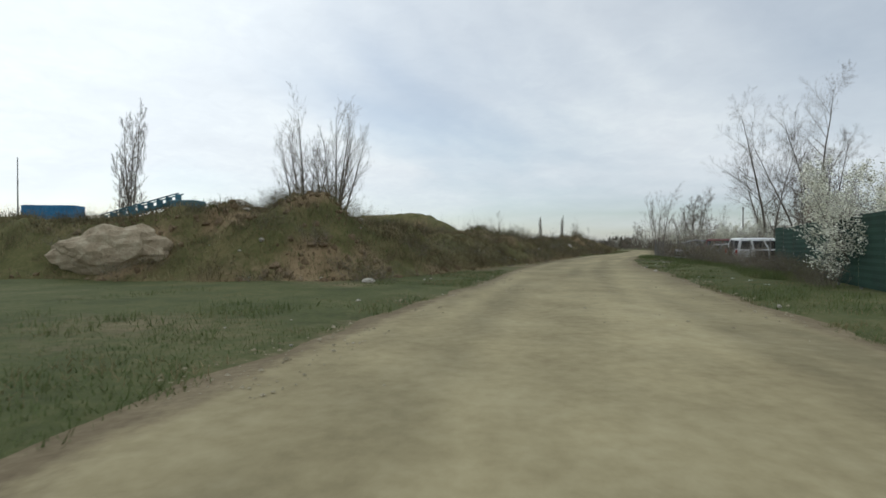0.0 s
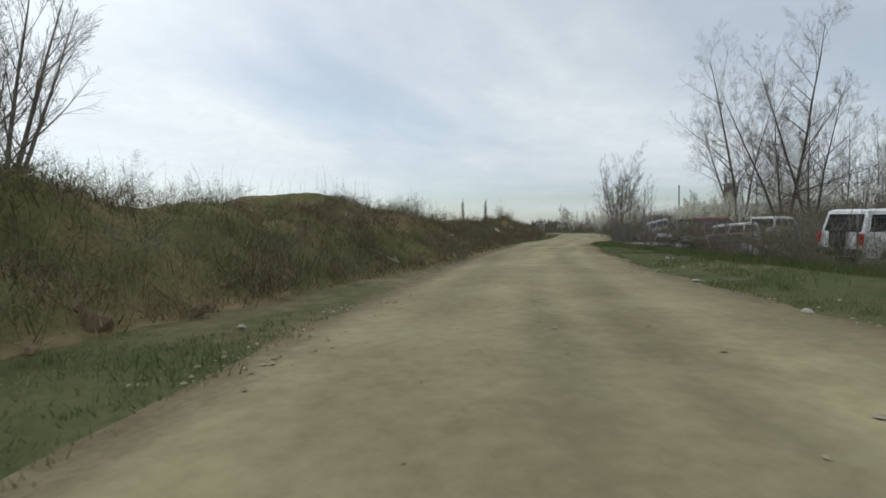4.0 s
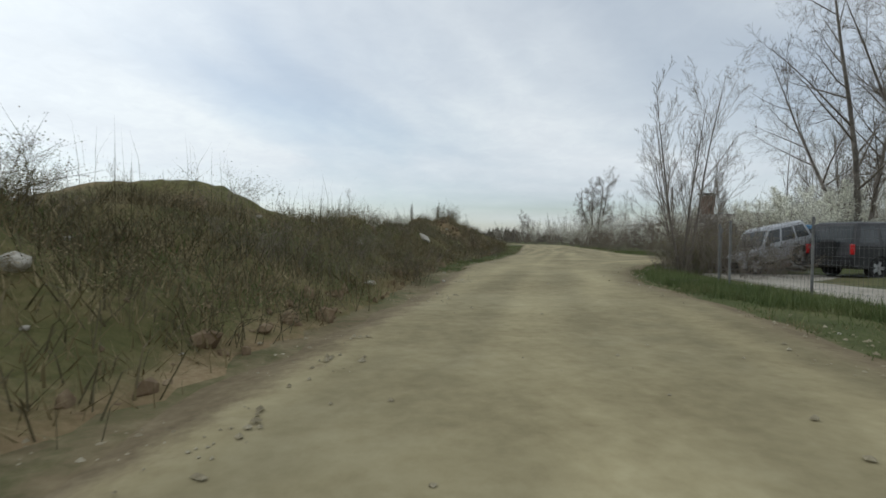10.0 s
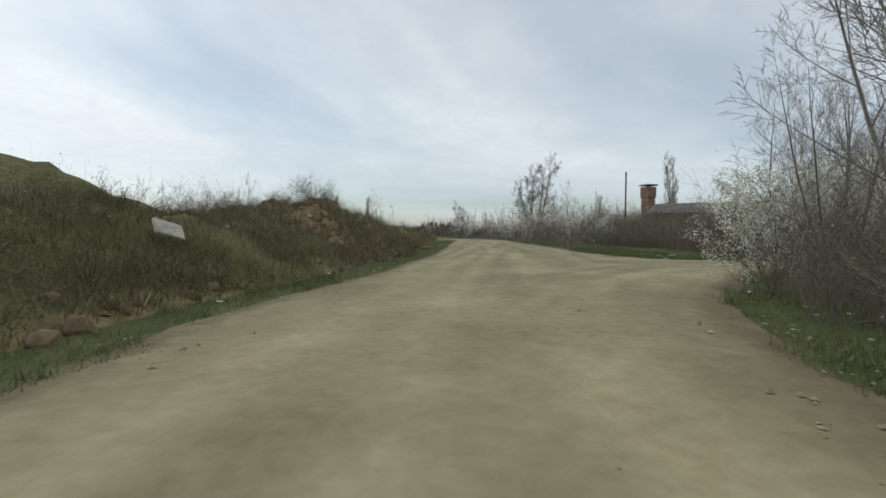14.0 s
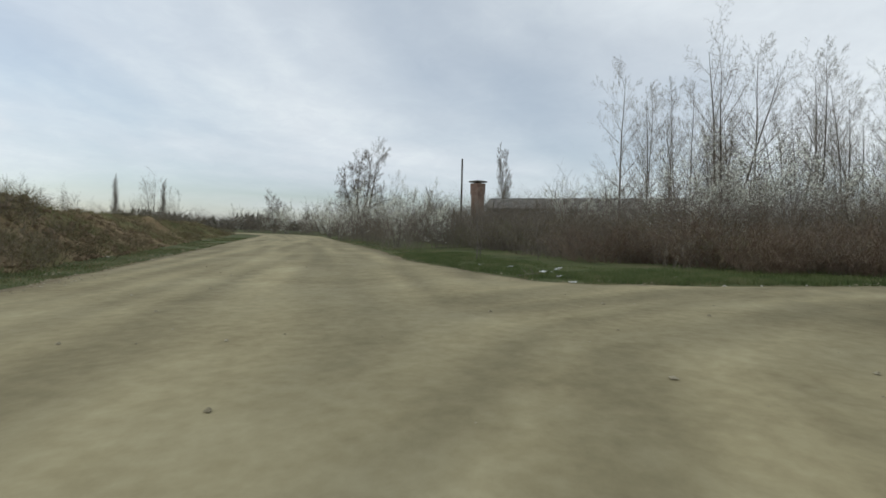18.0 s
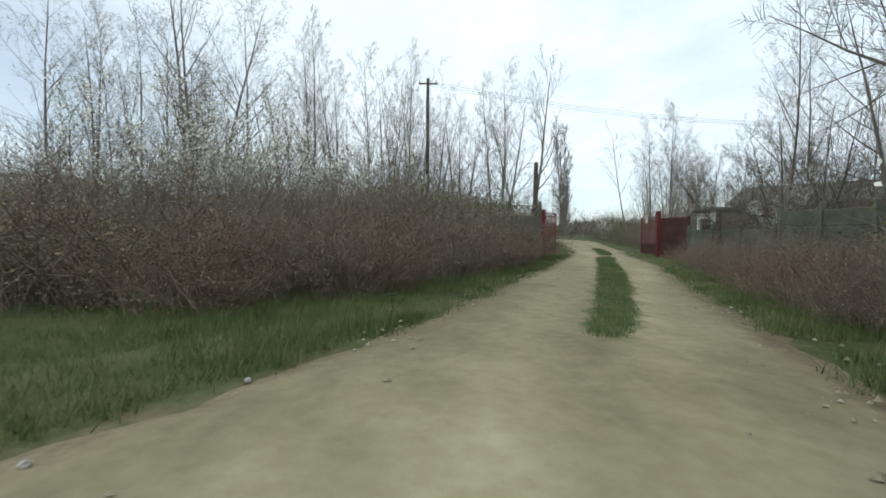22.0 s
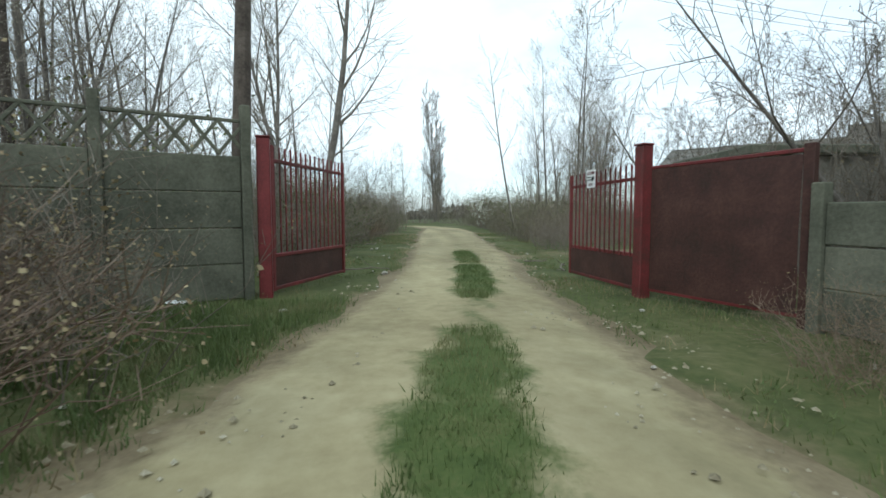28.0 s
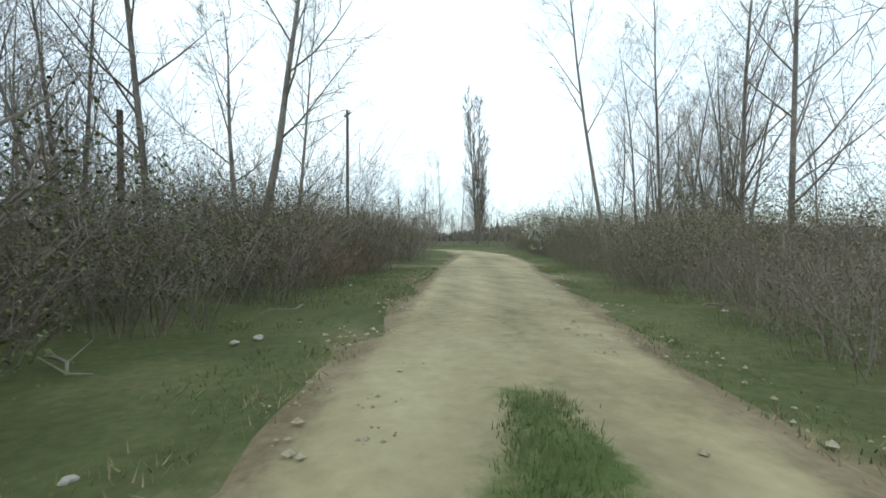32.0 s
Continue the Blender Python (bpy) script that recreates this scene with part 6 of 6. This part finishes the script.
def guard_hut():
    """A small flat-roofed hut with a white corner pier, a dark window and a grey slab roof."""
    ob = thing("guard_hut", (69.5, 54.7, 0), "small white flat-roofed hut inside the gate", "hut", turn=-15)
    for x in (-1.42, 1.42):
        part("pier", Build().box((x, 1.2, 1.25), (0.18, 0.2, 2.5), 0.01), M_WHITEWASH, ob, "white corner pier")
    part("wall", Build().box((0, 1.2, 0.45), (2.64, 0.16, 0.9), 0.01), M_PLASTER, ob)
    part("wall", Build().box((0, 1.2, 2.3), (2.64, 0.16, 0.4), 0.01), M_WHITEWASH, ob, "white band over the window")
    for x in (-1.41, 1.41):
        part("wall", Build().box((x, -0.1, 1.25), (0.16, 2.36, 2.5), 0.01), M_PLASTER, ob)
    part("wall", Build().box((0, -1.25, 1.25), (2.64, 0.16, 2.5), 0.01), M_PLASTER, ob)
    win = part("window", Build().box((0, 1.16, 1.5), (2.62, 0.03, 1.2)), M_GLASS, ob, "dark dusty window")
    for x in (-0.65, 0.0, 0.65):
        part("mullion", Build().box((x, 1.2, 1.5), (0.06, 0.06, 1.2), 0.005), M_RUST, win, "brown frame bar")
    part("roof", Build().box((0, 0, 2.62), (3.4, 3.0, 0.2), 0.03), M_CONCRETE, ob, "thick grey slab roof")


M_WHITEWASH = mat("old_whitewash", [(0.42, 0.40, 0.35), (0.60, 0.58, 0.53), (0.70, 0.69, 0.65)], 1.6, 0.9, 0.3, 22)
guard_hut()


def brick_tower():
    ob = thing("brick_tower", (131, 175, 0), "square brown brick tower with a wider head far behind the trees", "tower")
    h = 12.6
    part("shaft", Build().box((0, 0, h / 2), (2.8, 2.8, h), 0.05), M_BRICK, ob, "brown brick shaft")
    part("tank", Build().box((0, 0, h + 1.4), (3.2, 3.2, 3.2), 0.05), M_BRICK, ob, "weathered brick head")
    part("cap", Build().box((0, 0, h + 3.55), (3.9, 3.9, 0.4), 0.05), M_ROOF, ob)


brick_tower()


def utility_pole(place, h, label, arms=1, turn=0):
    ob = thing("utility_pole", place, label, "pole", turn=turn)
    b = Build()
    b.tube([Vector((0, 0, -0.3)), Vector((0, 0, h))], [0.14, 0.10], 10, True)
    part("pole", b, M_DARKWOOD, ob)
    for i in range(arms):
        part("crossarm", Build().box((0, 0, h - 0.35 - 0.6 * i), (1.3, 0.09, 0.09), 0.01), M_DARKWOOD, ob)
        for x in (-0.55, 0.0, 0.55):
            ins = Build()
            ins.tube([Vector((x, 0, h - 0.3 - 0.6 * i)), Vector((x, 0, h - 0.12 - 0.6 * i))], [0.035, 0.03], 8, True)
            part("insulator", ins, M_PLASTER, ob, "pale insulator")


utility_pole((70.5, 115.6, 0), 10.4, "wooden utility pole behind the hedge", 1, 40)
utility_pole((75, 72.2, 0), 11.6, "wooden utility pole in the wood beside the track", 1, 90)
utility_pole((110, 61.8, 0), 10.6, "wooden utility pole in the wood", 1, 20)
utility_pole((76, 38.0, 0), 9.5, "wooden utility pole behind the house", 1, 20)
b = Build()
b.tube([Vector((0, 0, -0.2)), Vector((0, 0, 4.8))], [0.09, 0.08], 8, True)
solo("old_post", b, M_DARKWOOD, "dark old wooden post in the thicket", "post", m=pose(88.2, 67.6, 0))
b = Build()
b.tube([Vector((0, 0, -0.2)), Vector((0.06, -0.02, 2.4)), Vector((0.3, -0.1, 5.2))], [0.17, 0.15, 0.12], 9, True)
solo("old_post", b, M_DARKWOOD, "tall old wooden pole beside the gate post", "post", m=pose(68.9, 66.15, 0))
for k, off in enumerate((-0.5, 0.0, 0.5)):
    wire = Build()
    a, c = Vector((75 + off, 72.2, 11.3)), Vector((76 + off, 38, 9.2))
    pts = [a.lerp(c, i / 14) + Vector((0, 0, -1.0 * (1 - (2 * i / 14 - 1) ** 2))) for i in range(15)]
    wire.tube(pts, [0.008] * 15, 4)
    solo("power_cable", wire, M_WIRE, "thin black power cable over the track", "cable", "overhead cables", fix=False)

# far left: works behind the bank
g = thing("blue_container", (-49, 62, 2.2), "blue steel container far behind the bank", "container", turn=8)
part("body", Build().box((0, 0, 2.2), (6, 2.4, 4.4), 0.05), M_PBLUE, g)
part("door", Build().box((3.02, 0, 2.0), (0.05, 2.2, 3.6), 0.02), M_PBLUE, g)
g = thing("conveyor", (-38, 62, 2.2), "teal steel gravel conveyor far behind the bank", "machine", turn=-6)
M_TEAL = mat("teal_machine_paint", [(0.03, 0.10, 0.14), (0.05, 0.15, 0.20), (0.10, 0.22, 0.27)], 1, 0.6, 0.0, 8)
for s in (-0.5, 0.5):
    part("rail", Build().box((0, s, 3.6), (11, 0.14, 0.3), 0.02, Matrix.Rotation(radians(-14), 3, "Y")), M_TEAL, g)
    part("rail", Build().box((0, s, 4.5), (11, 0.14, 0.14), 0.02, Matrix.Rotation(radians(-14), 3, "Y")), M_TEAL, g)
for i in range(9):
    x = -5 + 10 * i / 8
    part("strut", Build().box((x, 0, 3.95 + x * 0.25), (0.1, 1.1, 1.1), 0.01), M_TEAL, g)
part("hopper", Build().box((6.2, 0, 2.6), (3.4, 2.6, 4.6), 0.1), M_TEAL, g)
for x in (-3.5, 2.5):
    part("leg", Build().box((x, 0, 1.5), (0.2, 1.2, 3.4), 0.02), M_TEAL, g)
b = Build()
b.tube([Vector((0, 0, 0)), Vector((0, 0, 12))], [0.12, 0.05], 6, True)
solo("radio_mast", b, M_STEEL, "thin steel mast far behind the bank", "mast", m=pose(-57, 66, 1.5))


# ---- stones, rubble, litter ----
def stone_mesh(seed, rough=0.25):
    rnd = random.Random(seed)
    bm = bmesh.new()
    bmesh.ops.create_icosphere(bm, subdivisions=2, radius=0.5)
    o = Vector((rnd.uniform(0, 50),) * 3)
    for v in bm.verts:
        v.co *= 1 + rough * noise.noise(v.co * 2.2 + o) + rough * 0.5 * noise.noise(v.co * 6 + o)
        v.co.z *= 0.7
    me = bpy.data.meshes.new("stone")
    bm.to_mesh(me)
    bm.free()
    me.materials.append(M_STONE)
    return me


STONES = [stone_mesh(i) for i in range(5)]


def stones(n, want, x0, x1, y0, y1, lo, hi, label, seed, group):
    rnd = random.Random(seed)
    made = 0
    for _ in range(n * 40):
        if made >= n:
            break
        x, y = rnd.uniform(x0, x1), rnd.uniform(y0, y1)
        if not want(x, y):
            continue
        s = lo * (hi / lo) ** (rnd.random() ** 2)
        ob = new("stone", rnd.choice(STONES))
        ob.matrix_basis = pose(x, y, max(bz(x, y), 0.0) + s * 0.12, 0, 0, rnd.uniform(0, 360)) @ Matrix.Diagonal((s, s * rnd.uniform(0.7, 1.2), s * rnd.uniform(0.6, 1), 1))
        tagged(ob, label, "stone", group)
        made += 1


def rin(x, y):
    return float(road_inside(np.array([float(x)]), np.array([float(y)]))[0])


def fd(x, y):
    return float(line_distance(np.array([float(x)]), np.array([float(y)]), FOOT)[0][0])


stones(70, lambda x, y: -2.5 < rin(x, y) < 0.4, -6, 45, 5, 95, 0.05, 0.2, "small pale stone on the road verge", 1, "stones on the verge")
stones(60, lambda x, y: -2.5 < rin(x, y) < 0.3, 42, 90, 54, 78, 0.04, 0.14, "small pale stone beside the track", 2, "stones beside the track")
stones(60, lambda x, y: 0.3 < fd(x, y) < 5, -14, 30, 16, 95, 0.08, 0.4, "pale stone lying on the earth bank", 3, "stones on the bank")
for x, y, s, lab in ((-9.8, 23.6, 1.3, "large pale boulder on the crest of the bank"), (-8.2, 23.3, 1.0, "pale boulder on the crest of the bank"), (0.5, 47.0, 1.0, "broken concrete lump on top of the heap"), (2.4, 45.6, 0.8, "pale lump on top of the heap"), (-2.6, 17.2, 0.5, "round pale stone on the grass")):
    ob = new("boulder", STONES[int(s * 10) % 5])
    ob.matrix_basis = pose(x, y, max(bz(x, y), 0) + s * 0.15, 0, 0, s * 300) @ Matrix.Diagonal((s, s * 0.8, s * 0.8, 1))
    tagged(ob, lab, "boulder")
b = Build().box((0, 0, 0), (1.1, 0.7, 0.16), 0.03)
solo("concrete_slab", b, M_STONE, "broken pale concrete slab lying on the bank", "slab", m=pose(18.2, 70.4, 1.35, 50, 15, 40) @ Matrix.Scale(0.62, 4))


def litter(x, y, seed, size, label, material, z=0.0):
    """A crumpled sheet."""
    rnd = random.Random(seed)
    k = 7
    b = Build()
    o = Vector((rnd.uniform(0, 40),) * 3)
    for i in range(k + 1):
        for j in range(k + 1):
            p = Vector(((i / k - 0.5) * size, (j / k - 0.5) * size * 0.7, 0))
            p += noise.noise_vector(p * 4 / size + o) * size * 0.22
            p.z = abs(p.z) + 0.02
            b.v.append(p)
    for i in range(k):
        for j in range(k):
            q = i * (k + 1) + j
            b.f.append((q, q + 1, q + k + 2, q + k + 1))
    me = b.mesh("litter", material, True)
    ob = new("litter", me)
    ob.matrix_basis = pose(x, y, z, rnd.uniform(-8, 8), rnd.uniform(-8, 8), rnd.uniform(0, 360))
    return tagged(ob, label, "litter", "litter on the verge")


rnd_l = random.Random(3)
for i in range(34):
    for _ in range(60):
        x, y = rnd_l.uniform(4, 60), rnd_l.uniform(14, 82)
        if -3.2 < rin(x, y) < -0.4 and fd(x, y) < 0:
            break
    litter(x, y, i, rnd_l.uniform(0.07, 0.16), "crumpled white plastic scrap on the grass", M_WHITEPLASTIC, 0.03)
for i, (x, y, q) in enumerate(((39.6, 77.3, 0.2), (42.3, 81.9, 0.26), (43.5, 80.6, 0.24), (41.7, 79.9, 0.2), (42.2, 83.3, 0.18), (43.0, 80.3, 0.18), (68.0, 66.9, 0.35), (40.8, 78.6, 0.14))):
    litter(x, y, 60 + i, q, "crumpled pale plastic bag on the grass", M_WHITEPLASTIC, 0.05)
# pale tarpaulin hanging down the bank
b = Build()
k = 14
for i in range(k + 1):
    for j in range(k + 1):
        f, h = i / k - 0.5, j / k
        x, y = 5.4 - 1.3 * h + 0.3 * noise.noise(Vector((f * 4, h * 4, 2))), 36.2 + f * 0.65 * (1.2 - h) + 0.35 * h + 0.4 * noise.noise(Vector((f * 3, h * 5, 9)))
        b.v.append(Vector((x, y, bz(x, y) + 0.06 + 0.12 * abs(noise.noise(Vector((f * 7, h * 7, 4)))))))
for i in range(k):
    for j in range(k):
        q = i * (k + 1) + j
        b.f.append((q, q + 1, q + k + 2, q + k + 1))
solo("tarpaulin", b, M_RAG, "pale green torn plastic sheet hanging down the bank", "tarpaulin", smooth=True)


def pale_block():
    bm = bmesh.new()
    bmesh.ops.create_icosphere(bm, subdivisions=4, radius=1.0)
    for v in bm.verts:
        c = v.co.copy()
        v.co.x *= 2.1
        v.co.y *= 0.75
        v.co.z *= 0.95 + 0.25 * c.x * (c.z > 0)
        v.co *= 1 + 0.22 * noise.noise(c * 2.1) + 0.10 * noise.noise(c * 6) + 0.05 * noise.noise(c * 15)
    me = bpy.data.meshes.new("earth_block")
    bm.to_mesh(me)
    bm.free()
    me.materials.append(mat("pale_crumbling_marl", [(0.24, 0.19, 0.125), (0.36, 0.30, 0.21), (0.47, 0.41, 0.30)], 2.2, 0.95, 0.8, 16))
    solo("earth_block", me, None, "large crumbling block of pale marl stuck in the bank", "boulder", m=pose(-12.9, 19.1, 1.15, 0, 0, 6))


pale_block()


# ---- fallen sticks on the verges ----
def stick(x, y, z, length, turn, seed, label):
    rnd = random.Random(seed)
    b = Build()
    pts = [Vector((length * (i / 4 - 0.5), rnd.uniform(-0.06, 0.06), 0.03 + rnd.uniform(0, 0.10))) for i in range(5)]
    b.tube(pts, [0.022, 0.02, 0.017, 0.013, 0.007], 5, True)
    for _ in range(3):
        p = pts[rnd.randrange(1, 4)]
        b.tube([p, p + Vector((rnd.uniform(-0.3, 0.4), rnd.uniform(-0.3, 0.3), rnd.uniform(0.02, 0.2)))], [0.01, 0.004], 4)
    solo("fallen_branch", b, M_PALETWIG, label, "branch", "fallen branches", m=pose(x, y, z, 0, 0, turn))


rnd_s = random.Random(12)
for i in range(26):
    for _ in range(80):
        x, y = rnd_s.uniform(0, 84), rnd_s.uniform(24, 82)
        if -2.6 < rin(x, y) < -0.5:
            break
    stick(x, y, max(bz(x, y), 0.0), rnd_s.uniform(0.5, 1.6), rnd_s.uniform(0, 360), i, "dry fallen branch lying on the verge")


def earth_clods():
    """Crumbled lumps over the bare faces of the bank, joined."""
    r = np.random.default_rng(97)
    x, y = r.uniform(-20, 40, 300000), r.uniform(16, 112, 300000)
    foot, _ = line_distance(x, y, FOOT)
    w = 0.10 * np.exp(-((foot - 0.3) / 0.5) ** 2)
    for sx, sy, rad in SCARS:
        w = np.maximum(w, 0.5 * np.clip(1.4 - np.hypot(x - sx, y - sy) / rad, 0, 1))
    for hx, hy, rad, hh in HEAPS[:14]:
        w = np.maximum(w, 0.3 * np.clip(1.2 - np.hypot(x - hx, y - hy) / rad, 0, 1))
    k = (foot > -0.3) & (foot < 9) & (r.random(len(x)) < w)
    x, y = x[k], y[k]
    n = len(x)
    s = 0.03 + 0.16 * r.random(n) ** 4
    z = bank_height(x, y)[0] + s * 0.2
    g = (1 + 5 ** 0.5) / 2
    ico = np.array([(-1, g, 0), (1, g, 0), (-1, -g, 0), (1, -g, 0), (0, -1, g), (0, 1, g), (0, -1, -g), (0, 1, -g), (g, 0, -1), (g, 0, 1), (-g, 0, -1), (-g, 0, 1)]) / 1.9
    f = np.array([(0, 11, 5), (0, 5, 1), (0, 1, 7), (0, 7, 10), (0, 10, 11), (1, 5, 9), (5, 11, 4), (11, 10, 2), (10, 7, 6), (7, 1, 8),
                  (3, 9, 4), (3, 4, 2), (3, 2, 6), (3, 6, 8), (3, 8, 9), (4, 9, 5), (2, 4, 11), (6, 2, 10), (8, 6, 7), (9, 8, 1)])
    v = np.stack([x, y, z], 1)[:, None, :] + ico[None] * s[:, None, None] * r.uniform(0.6, 1.35, (n, 12, 1)) * r.uniform(0.6, 1.4, (n, 1, 3))
    faces = (np.arange(n)[:, None, None] * 12 + f[None]).reshape(-1, 3)
    solo("earth_clods", array_mesh("earth_clods", v.reshape(-1, 3), faces, M_CLOD, False), None, "crumbled clay lumps on the bare faces of the bank", "soil", kind="stuff")


earth_clods()
